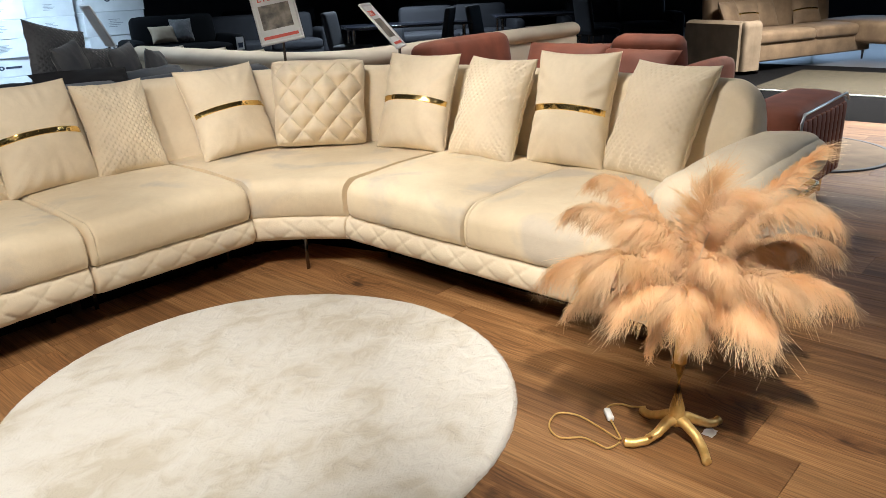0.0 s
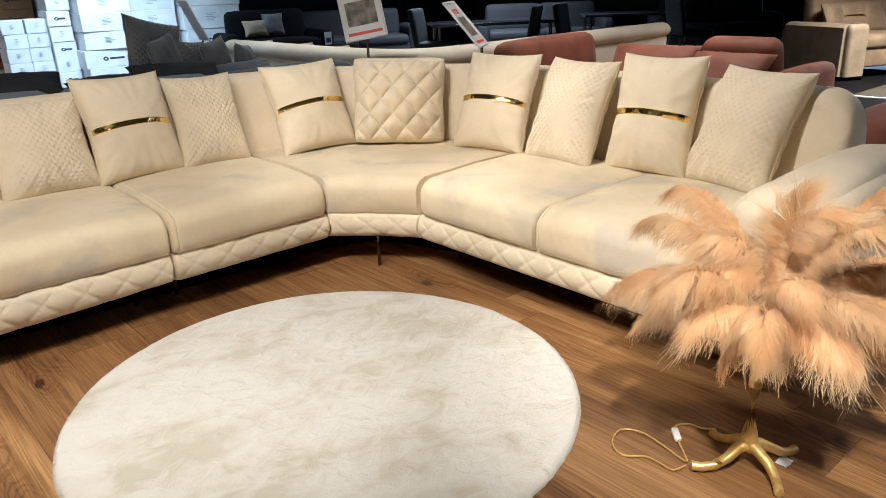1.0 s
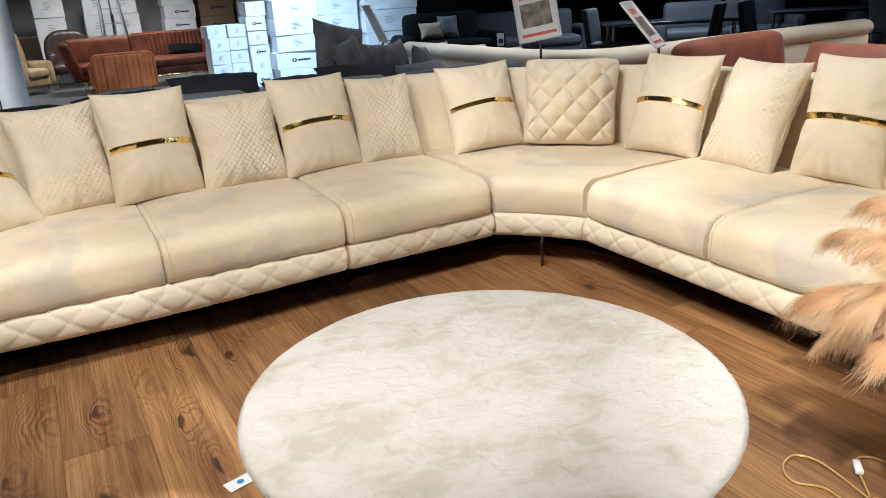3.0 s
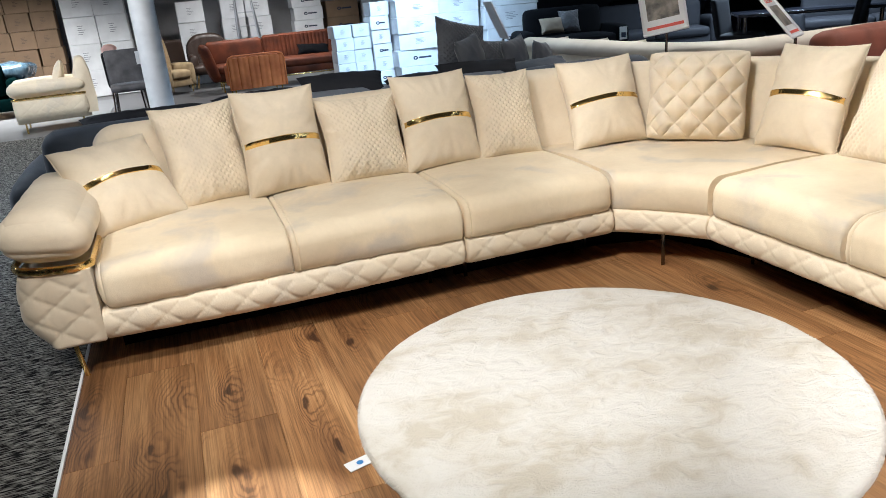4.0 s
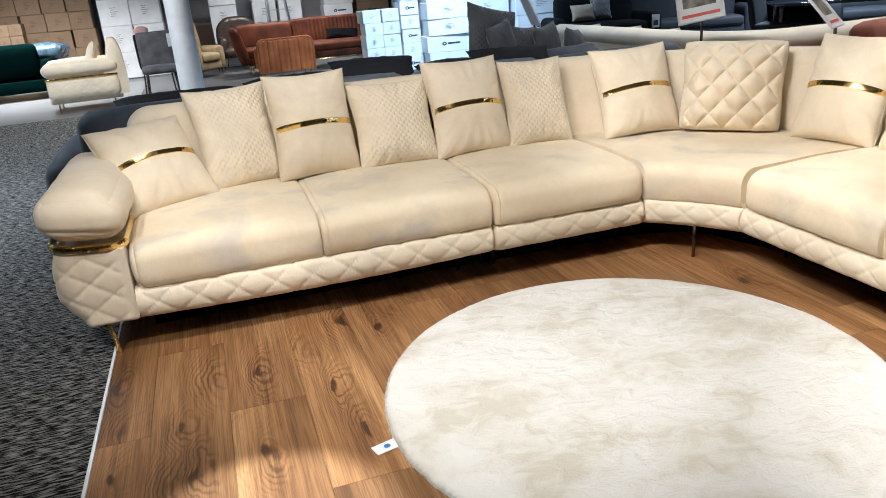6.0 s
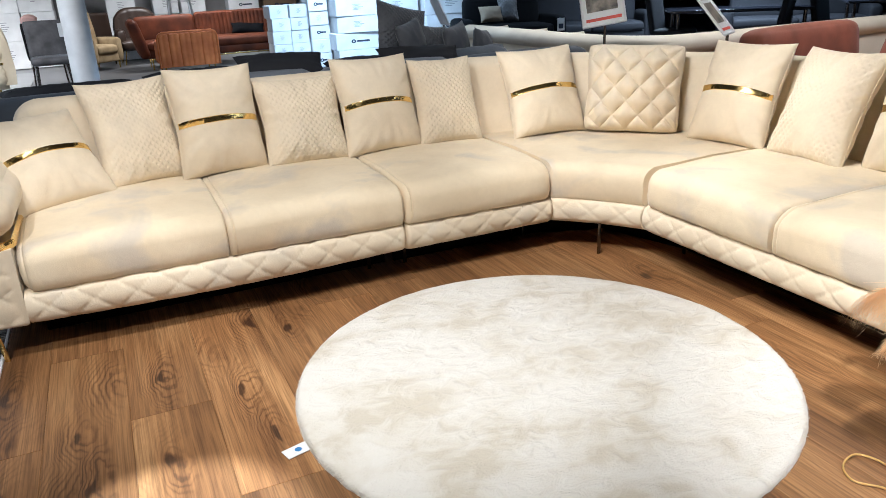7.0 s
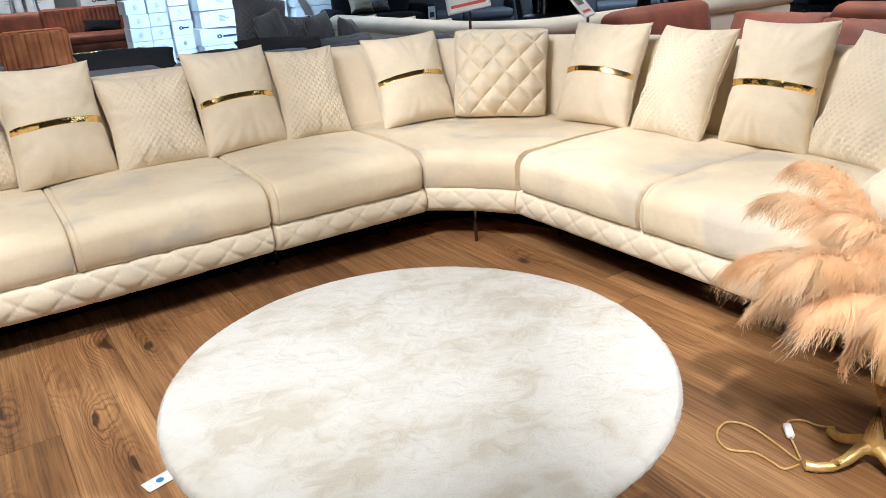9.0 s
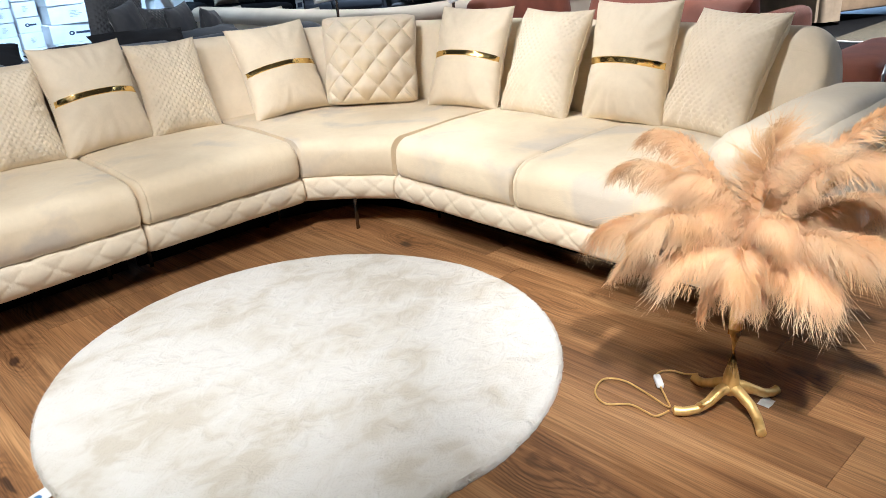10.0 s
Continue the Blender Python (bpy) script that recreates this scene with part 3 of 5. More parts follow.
def straight_module(m, length, splits, arm=0, ends=(0.03, 0.03), bow=0.0):
    """A sofa module along x from 0 to length, front at y = 0. splits: seat borders. arm: -1 left end, 1 right end. ends: roundness of the outer seat ends. bow: how far the base bellies out."""
    th = thing("sofa_module", "cream velvet sofa module with diamond quilted base", "sofa", "cream sectional modules", m)
    bm = sweep(bmesh.new(), line_path((0, 0), (length, 0), (0, 1)), base_profile(), base_puff)
    for v in bm.verts:
        el = 1.0 if arm == -1 else v.co.x
        er = 1.0 if arm == 1 else length - v.co.x
        front = max(0.0, min(1.0, (0.12 - v.co.y) / 0.1))
        v.co.y += (end_round(el, 0.022) + end_round(er, 0.022) - bow * math.sin(math.pi * v.co.x / length)) * front
        v.co.z -= bow * 0.6 * math.sin(math.pi * v.co.x / length) * front * max(0.0, (0.27 - v.co.z) / 0.13)
    part("base", bm, VELVET, th)
    bm = sweep(bmesh.new(), line_path((0, 0), (length, 0), (0, 1), 0.012), back_profile())
    for v in bm.verts:
        e = v.co.x if arm == -1 else length - v.co.x if arm == 1 else 1.0
        if e < 0.13 and v.co.z > 0.6:
            v.co.z -= (0.13 - math.sqrt(max(0.0, 0.13 ** 2 - (0.13 - e) ** 2))) * (v.co.z - 0.6) / 0.285
        if e < 0.03:
            v.co.y += (0.03 - e) * (0.95 - v.co.y) * 4
        v.co.y += 0.006 * noise.noise(v.co * 3.5 + Vector((m.translation.x, m.translation.y, 0)))
    part("backrest", bm, VELVET, th)
    for k, (a, b) in enumerate(zip(splits, splits[1:])):
        first, last = k == 0, k == len(splits) - 2
        seat(th, b - a - 0.003, Matrix.Translation(((a + b) / 2, 0.0, 0)), ends[0] if first else 0.014, ends[1] if last else 0.014, 0.06 if first and arm == -1 else 0.0)
    # unseen black lining, added to cut the bounce light under the base
    part("added_lining", box(bmesh.new(), 0.03, length - 0.03, 0.06, 0.9, 0.134, 0.139), BLACK, th, "black lining added under the base to deepen its shade", smooth=False)
    # added upright black board that stands in for the deep shade below
    part("shade_board", box(bmesh.new(), 0.02, length - 0.02, 0.27, 0.29, 0.0, 0.14), NIGHT, th, "black board added under the sofa to keep the gap dark", smooth=False)
    leg(th, 0.06 if arm != -1 else -0.13, 0.22 if arm != -1 else 0.03, 0.12 if arm == -1 else 0)
    leg(th, length - 0.12 if arm != 1 else length + 0.13, 0.22 if arm != 1 else 0.03, -0.12 if arm == 1 else 0)
    leg(th, 0.06, 0.85)
    leg(th, length - 0.06, 0.85)
    if arm == -1:
        armrest(th, 0.0, -0.27)
    if arm == 1:
        armrest(th, length, length + 0.27)
    return th


straight_module(pose(-2.66, 0, 0), 1.575, (0, 0.782, 1.575), -1, (0.055, 0.02), 0.016)
straight_module(pose(-1.08, -0.012, 0), 0.79, (0, 0.79), 0, (0.02, 0.06))
straight_module(pose(0, -0.35, 0, 0, 0, -90), 1.585, (0, 0.765, 1.585), 1, (0.065, 0.05))


def corner_module():
    th = thing("sofa_corner", "cream velvet corner module with quilted base", "sofa", "cream sectional modules")
    f0, f1 = Vector((-0.285, 0, 0)), Vector((0, -0.35, 0))
    b0, bc, b1 = Vector((-0.285, 1.09, 0)), Vector((1.0, 1.0, 0)), Vector((1.09, -0.35, 0))
    n = 60
    rows, seat_rows, back_rows = [], [], []
    bm, bs, bb = bmesh.new(), bmesh.new(), bmesh.new()
    for i in range(n + 1):
        t = i / n
        f = f0.lerp(f1, t)
        nrm = Vector((0.776, 0.63, 0))
        f += nrm * 0.015 * math.sin(math.pi * t)
        bk = b0 * (1 - t) ** 2 + bc * 2 * t * (1 - t) + b1 * t * t
        way = bk - f
        s = t * (f1 - f0).length
        row = []
        for j, (d, z) in enumerate(base_profile()):
            o = base_puff(s + 0.05, j)
            p = f + way.normalized() * (d - o) if d < 0.5 else f + way * min(d, 0.95)
            row.append(bm.verts.new((p.x, p.y, z)))
        rows.append(row)
        row = []
        prof = [(0.05, SEAT_Z)] + [(a, z) for a, z in arc(0.07, TOP - 0.075, 0.075, 180, 90, 7)] + [(0.2, TOP + 0.006), (0.35, TOP + 0.01), (0.5, TOP + 0.01), (0.65, TOP + 0.006), (0.8, TOP), (0.8, SEAT_Z)]
        prof = [(0.01, SEAT_Z), (-0.005, SEAT_Z + 0.02)] + prof[1:]
        for d, z in prof:
            p = f + (way.normalized() * d if d < 0.15 else way * d)
            row.append(bs.verts.new((p.x, p.y, z + 0.006 * noise.noise(Vector((p.x * 5, p.y * 5, z * 3))) * (1 if z > TOP - 0.06 else 0))))
        seat_rows.append(row)
        w2 = way.normalized()
        row = []
        for d, z in back_profile():
            p = bk + w2 * (d - 1.09)
            row.append(bb.verts.new((p.x, p.y, z - 0.012 * math.sin(math.pi * t))))
        back_rows.append(row)
    for q, r in ((bm, rows), (bs, seat_rows), (bb, back_rows)):
        grid_faces(q, r, True)
        q.faces.new(r[0])
        q.faces.new(r[-1])
    part("base", bm, VELVET, th)
    part("seat_cushion", bs, SEAT, th)
    part("backrest", bb, VELVET, th)
    # bent black board, added so that the gap under the corner stays dark
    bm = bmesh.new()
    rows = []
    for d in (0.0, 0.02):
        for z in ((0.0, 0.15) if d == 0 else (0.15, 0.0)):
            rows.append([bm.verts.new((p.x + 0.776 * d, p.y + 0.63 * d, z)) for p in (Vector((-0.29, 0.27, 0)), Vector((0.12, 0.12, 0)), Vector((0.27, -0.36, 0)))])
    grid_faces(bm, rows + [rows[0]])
    part("shade_board", bm, NIGHT, th, "black board added under the sofa to keep the gap dark", smooth=False)
    leg(th, -0.13, -0.19)
    return th


corner_module()


# ---- pillows ----
def pillow(kind, m, w=0.46, h=0.5, thick=0.1, n=48, seed=0, mat=None, name="throw_pillow", label="", group="sofa pillows"):
    """A throw pillow standing on its lower edge at the pose m, facing -y. kind: plain, band, quilt or dimple."""
    bm = bmesh.new()
    rnd = random.Random(seed)
    ph = [rnd.uniform(-1, 1) for _ in range(6)]
    surf = {}
    n = 190 if kind == 'quilt' else 110 if kind == 'dimple' else n

    def surface(u, v, sgn):
        x = w / 2 * u * (1.02 - 0.06 * math.cos(math.pi * v / 2) - 0.02 * math.cos(math.pi * v / 2) ** 4 + 0.015 * ph[0] * v)
        z = h / 2 * v * (1.01 - 0.05 * math.cos(math.pi * u / 2))
        k = max(0.0, (1 - u ** 4) * (1 - v ** 4))
        y = thick * 1.06 * k ** 0.45 * (0.72 + 0.28 * math.cos(math.pi * u / 2) * math.cos(math.pi * v / 2))
        if kind == "quilt":
            y *= 1.25
            x *= 1 - 0.09 * (u * v) ** 4
            z *= 1 - 0.09 * (u * v) ** 4
        e = max(abs(u), abs(v))
        y += 0.010 * k * noise.noise(Vector((u * 2.2 + ph[1] * 9, v * 2.2 + ph[2] * 9, sgn)))
        y += 0.020 * max(0, e - 0.45) * k ** 0.3 * (noise.noise(Vector((7 * math.atan2(v, u) + ph[3] * 20, e * 1.5, ph[4] * 9))) + 0.5 * math.sin(17 * math.atan2(v, u) + ph[5] * 3))
        if kind == "quilt":
            y += (0.037 * tuft(u * w / 2 + 0.027, v * h / 2 - 0.075, 0.144, 0.158) - 0.014) * k ** 0.4
        if v < -0.6:
            y += 0.015 * (-v - 0.6) * k
        corner = (u * v) ** 6
        x *= 1 + 0.02 * corner
        z *= 1 + 0.015 * corner
        near = max(0.0, abs(u * v) - 0.35)
        y += 0.020 * near * k ** 0.35 * noise.noise(Vector((14 * (abs(u) - abs(v)) + ph[0] * 5, 2.5 * (abs(u) + abs(v)), ph[1] * 7 + (3 if u > 0 else 0) + (5 if v > 0 else 0))))
        if kind == "dimple" and sgn > 0:
            dots = -1.2 * max(0.0, math.sin(x * 215 + 0.4 * math.sin(z * 9)) * math.sin(z * 190)) ** 1.3
            clear = max(0.2, min(1.0, 0.75 + 1.2 * noise.noise(Vector((x * 6 + ph[2] * 5, z * 6, ph[3] * 5)))))
            y += 0.0078 * clear * k ** 0.4 * dots
        return Vector((x, -sgn * y, z + h / 2))

    for sgn in (1, -1):
        rows = []
        for i in range(n + 1):
            row = []
            for j in range(n + 1):
                u, v = math.sin((2 * i / n - 1) * math.pi / 2), math.sin((2 * j / n - 1) * math.pi / 2)
                u, v = 0.5 * u + 0.5 * (2 * i / n - 1), 0.5 * v + 0.5 * (2 * j / n - 1)
                key = (i, j) if i in (0, n) or j in (0, n) else (i, j, sgn)
                if key not in surf:
                    surf[key] = bm.verts.new(surface(u, v, sgn))
                row.append(surf[key])
            rows.append(row)
        grid_faces(bm, rows)
    th = thing(name, label or PILLOW_LABEL[kind], "pillow", group, m)
    mt = mat or (VELVET if kind == "quilt" else PILLOW)
    part("cover", bm, mt, th)
    rim = [(-1, -1 + 2 * i / 16) for i in range(16)] + [(-1 + 2 * i / 16, 1) for i in range(16)] + [(1, 1 - 2 * i / 16) for i in range(16)] + [(1 - 2 * i / 16, -1) for i in range(17)]
    part("piping", tube(bmesh.new(), [surface(u, v, 1) for u, v in rim], 0.0024, 6), mt, th)
    if kind == "band":
        bm = bmesh.new()
        rows = []
        for i in range(29):
            u = -0.985 + 1.97 * i / 28
            row = []
            for v in (-0.098, -0.082, 0.012, 0.028):
                p = surface(u, v + 0.05 * (1 - u * u), 1)
                p.y -= 0.004 if v in (-0.082, 0.012) else -0.002
                row.append(bm.verts.new(p))
            rows.append(row)
        grid_faces(bm, rows)
        part("gold_band", bm, GOLD, th, "polished gold metal band")
    return th


PILLOW_LABEL = {"plain": "cream velvet throw pillow", "band": "cream velvet throw pillow with a gold band across it", "quilt": "cream throw pillow with diamond quilting", "dimple": "cream throw pillow with embossed dimples"}


def dimple_material(base, name, scale=21.0):
    mat = base.copy()
    mat.name = name
    t, n, l, p = nodes_of(mat)
    co = n.new("ShaderNodeTexCoord")
    mp = n.new("ShaderNodeMapping")
    mp.inputs["Rotation"].default_value = (0, radians(45), 0)
    mp.inputs["Scale"].default_value = (1.0, 1.0, 1.0)
    l.new(co.outputs["Object"], mp.inputs["Vector"])
    se = n.new("ShaderNodeSeparateXYZ")
    l.new(mp.outputs[0], se.inputs[0])
    waves = []
    for ax in ("X", "Z"):
        mu, si = n.new("ShaderNodeMath"), n.new("ShaderNodeMath")
        mu.operation, si.operation = "MULTIPLY", "SINE"
        mu.inputs[1].default_value = scale * 6.2
        l.new(se.outputs[ax], mu.inputs[0])
        l.new(mu.outputs[0], si.inputs[0])
        waves.append(si.outputs[0])
    pr = n.new("ShaderNodeMath")
    pr.operation = "MULTIPLY"
    l.new(waves[0], pr.inputs[0])
    l.new(waves[1], pr.inputs[1])
    ab = n.new("ShaderNodeMath")
    ab.operation = "MULTIPLY"
    l.new(pr.outputs[0], ab.inputs[0])
    l.new(pr.outputs[0], ab.inputs[1])
    no = n.new("ShaderNodeTexNoise")
    no.inputs["Scale"].default_value = 7
    l.new(co.outputs["Object"], no.inputs["Vector"])
    mk = n.new("ShaderNodeMapRange")
    mk.inputs["From Min"].default_value, mk.inputs["From Max"].default_value, mk.inputs["To Min"].default_value, mk.inputs["To Max"].default_value = 0.36, 0.62, 0.22, 0.58
    l.new(no.outputs["Fac"], mk.inputs["Value"])
    bu = n.new("ShaderNodeBump")
    bu.inputs["Distance"].default_value = 0.011
    l.new(mk.outputs[0], bu.inputs["Strength"])
    l.new(ab.outputs[0], bu.inputs["Height"])
    l.new(bu.outputs[0], p.inputs["Normal"])
    return mat



# kind, x, y, turn, lean back, width, height, roll
for k, (kind, x, y, yaw, lean, w, h, roll) in enumerate((
    ("dimple", -2.113, 0.739, 12, 25, 0.40, 0.522, -0.5),
    ("band", -1.748, 0.706, 10, 15, 0.424, 0.529, 1.2),
    ("dimple", -1.327, 0.679, 1, 25, 0.428, 0.458, 0.6),
    ("band", -0.901, 0.686, 8, 20, 0.441, 0.520, 1.1),
    ("dimple", -0.513, 0.675, -3, 23, 0.361, 0.484, 0.5),
    ("band", 0.059, 0.550, -4, 24, 0.455, 0.507, -1.3),
    ("quilt", 0.429, 0.313, -43, 15, 0.536, 0.495, 1.4),
    ("band", 0.631, -0.196, -80, 22, 0.435, 0.530, 0.3),
    ("dimple", 0.653, -0.663, -93, 24, 0.414, 0.526, 0.1),
    ("band", 0.746, -1.116, -88, 16, 0.413, 0.542, -0.6),
    ("dimple", 0.736, -1.502, -104, 27, 0.431, 0.535, 0.0),
    ("band", -2.465, 0.534, 27, 40, 0.452, 0.472, -1.7),
)):
    pillow(kind, pose(x, y, TOP + 0.008) @ Matrix.Rotation(radians(yaw), 4, "Z") @ Matrix.Rotation(radians(-lean), 4, "X") @ Matrix.Rotation(radians(roll), 4, "Y"), w, h, seed=k)

# ---- the round rug ----
RX, RY, RR = -1.003, -1.048, 0.864


def fur_rug():
    bm = bmesh.new()
    rings, seg = 60, 240
    rows = []
    for i in range(1, rings + 1):
        r = RR * (i / rings) ** 0.8
        row = []
        for j in range(seg):
            a = 2 * math.pi * j / seg
            p = Vector((r * math.cos(a), r * math.sin(a), 0))
            edge = max(0, 1 - (RR - r) / 0.02)
            z = 0.019 * math.sqrt(max(0, 1 - edge * edge)) + (0.005 * noise.noise(p * 7) + 0.003 * noise.noise(p * 24)) * (1 - edge)
            if i == rings:
                p *= 1 + 0.006 * noise.noise(p * 40)
            row.append(bm.verts.new((p.x, p.y, z + 0.003)))
        rows.append(row)
    grid_faces(bm, rows, True)
    c = bm.verts.new((0, 0, 0.022))
    for j in range(seg):
        bm.faces.new((c, rows[0][j], rows[0][(j + 1) % seg]))
    low = [bm.verts.new((v.co.x, v.co.y, 0.0005)) for v in rows[-1]]
    grid_faces(bm, [rows[-1], low], True)
    th = thing("round_rug", "round cream faux fur rug on the wooden floor", "rug", m=pose(RX, RY, 0))
    part("fur", bm, RUG, th)
    bm = bmesh.new()
    rnd = random.Random(3)
    for i in range(2600):
        a, z = rnd.uniform(0, 2 * math.pi), rnd.uniform(0.005, 0.018)
        r = RR - 0.010 + 0.008 * (1 - z / 0.02)
        o, tn = Vector((math.cos(a), math.sin(a), 0)), Vector((-math.sin(a), math.cos(a), 0))
        ln, sw = rnd.uniform(0.006, 0.012), rnd.uniform(-0.6, 0.6)
        b = o * r + Vector((0, 0, z))
        e = b + (o + tn * sw + Vector((0, 0, -0.35))).normalized() * ln
        if e.z > 0.001:
            bm.faces.new([bm.verts.new(q) for q in (b - tn * 0.0025, b + tn * 0.0025, e)])
    tagged(part("fringe", bm, RUG, th, "loose fur along the edge"), kind="stuff")
    bm = box(bmesh.new(), -0.045, 0.045, -0.025, 0.025, 0.0, 0.002)
    tag = part("care_tag", bm, PAPER, th, "white care tag sticking out from under the rug")
    bm = bmesh.new()
    bm.faces.new([bm.verts.new((0.011 * math.cos(2 * math.pi * j / 20), 0.011 * math.sin(2 * math.pi * j / 20), 0.003)) for j in range(20)])
    part("blue_mark", bm, stuff("blue_print", (0.05, 0.22, 0.5), 0.5), tag)
    tag.matrix_local = pose(-0.893, -0.045, 0.002, 0, 0, 15)
    return th


fur_rug()


# ---- feather lamp ----
def feather(parent, hub, ctrl, tip, width, seed):
    """One ostrich plume: a pale quill and long limp barbs that gather in locks and droop."""
    rnd = random.Random(seed)
    hub, ctrl, tip = Vector(hub), Vector(ctrl), Vector(tip)

    def at(t):
        t *= 0.86
        return hub * (1 - t) ** 2 + ctrl * 2 * t * (1 - t) + tip * t * t

    verts, faces = [], []
    down = Vector((0, 0, -1))
    barbs = 1050
    for sg in (-1, 1):
        for k in range(barbs):
            t = 0.08 + 0.92 * (k + rnd.random()) / barbs
            lock = 1.05 * noise.noise(Vector((t * 24.0, seed * 3.7, sg * 5.0)))
            lock2 = 1.4 * noise.noise(Vector((t * 48.0, seed * 1.9, sg * 9.0)))
            p, d = at(t), (at(min(1.0, t + 0.02)) - at(t - 0.02)).normalized()
            side = d.cross(Vector((0, 0, 1)))
            if side.length < 0.3:
                side = d.cross(Vector((-0.92, -0.39, 0.3)))
            side.normalize()
            face = side.cross(d).normalized()
            if face.z < 0:
                face = -face
            ends = max(0.0, (t - 0.72) / 0.28)
            grown = min(1.0, t / 0.55)
            ln = width * 1.22 * (1 + 0.16 * lock) * (0.42 + 0.58 * grown * grown * (3 - 2 * grown)) * rnd.uniform(0.84, 1.03) * (1 - 0.32 * ends)
            ahead = 0.20 + 0.3 * t + 0.42 * lock + rnd.uniform(-0.07, 0.07) + 1.15 * ends * rnd.uniform(0.0, 1.5)
            spread = rnd.uniform(-0.15, 0.6) if k % 7 == 0 else 1.0 - 0.25 * ends
            out = (side * sg * spread + d * ahead + face * (0.42 + 0.4 * lock2 + rnd.uniform(-0.16, 0.16))).normalized()
            steep = max(0.0, abs(d.z) - 0.5)
            fall = (0.46 + 0.35 * lock2 + rnd.uniform(-0.15, 0.15)) * ln * max(0.1, 1.0 - 1.4 * steep) * (1 - 0.45 * ends)
            curl = (d * (0.10 + 0.55 * lock) - side * sg * (0.26 + 0.35 * lock2) - face * (0.22 + rnd.uniform(0.0, 0.35))) * ln
            hook = (d * rnd.uniform(-0.35, 0.2) - side * sg * rnd.uniform(0.0, 0.45) - face * rnd.uniform(0, 0.3)) * ln
            thin = rnd.uniform(0.00045, 0.0009)
            across = out.cross(face + side * rnd.uniform(-0.4, 0.4)).normalized()
            for q in range(7):
                f = q / 6
                c = p + out * ln * f + down * fall * f * f + curl * f ** 2.4 + hook * f ** 5
                wd = across * thin * (1.0 - 0.5 * f)
                verts += [c - wd, c + wd]
                if q:
                    m = len(verts)
                    faces.append((m - 4, m - 3, m - 1, m - 2))
    me = bpy.data.meshes.new("feather")
    me.from_pydata(verts, [], faces)
    me.polygons.foreach_set("use_smooth", [True] * len(faces))
    me.materials.append(FEATHER)
    ob = new("feather", me)
    ob.parent = parent
    part("quill", tube(bmesh.new(), [at(i / 14) for i in range(15)], [0.0036 - 0.0002 * i for i in range(15)], 6), QUILL, tagged(ob), "pale bare quill")
    return ob


LX, LY = -0.343, -2.23


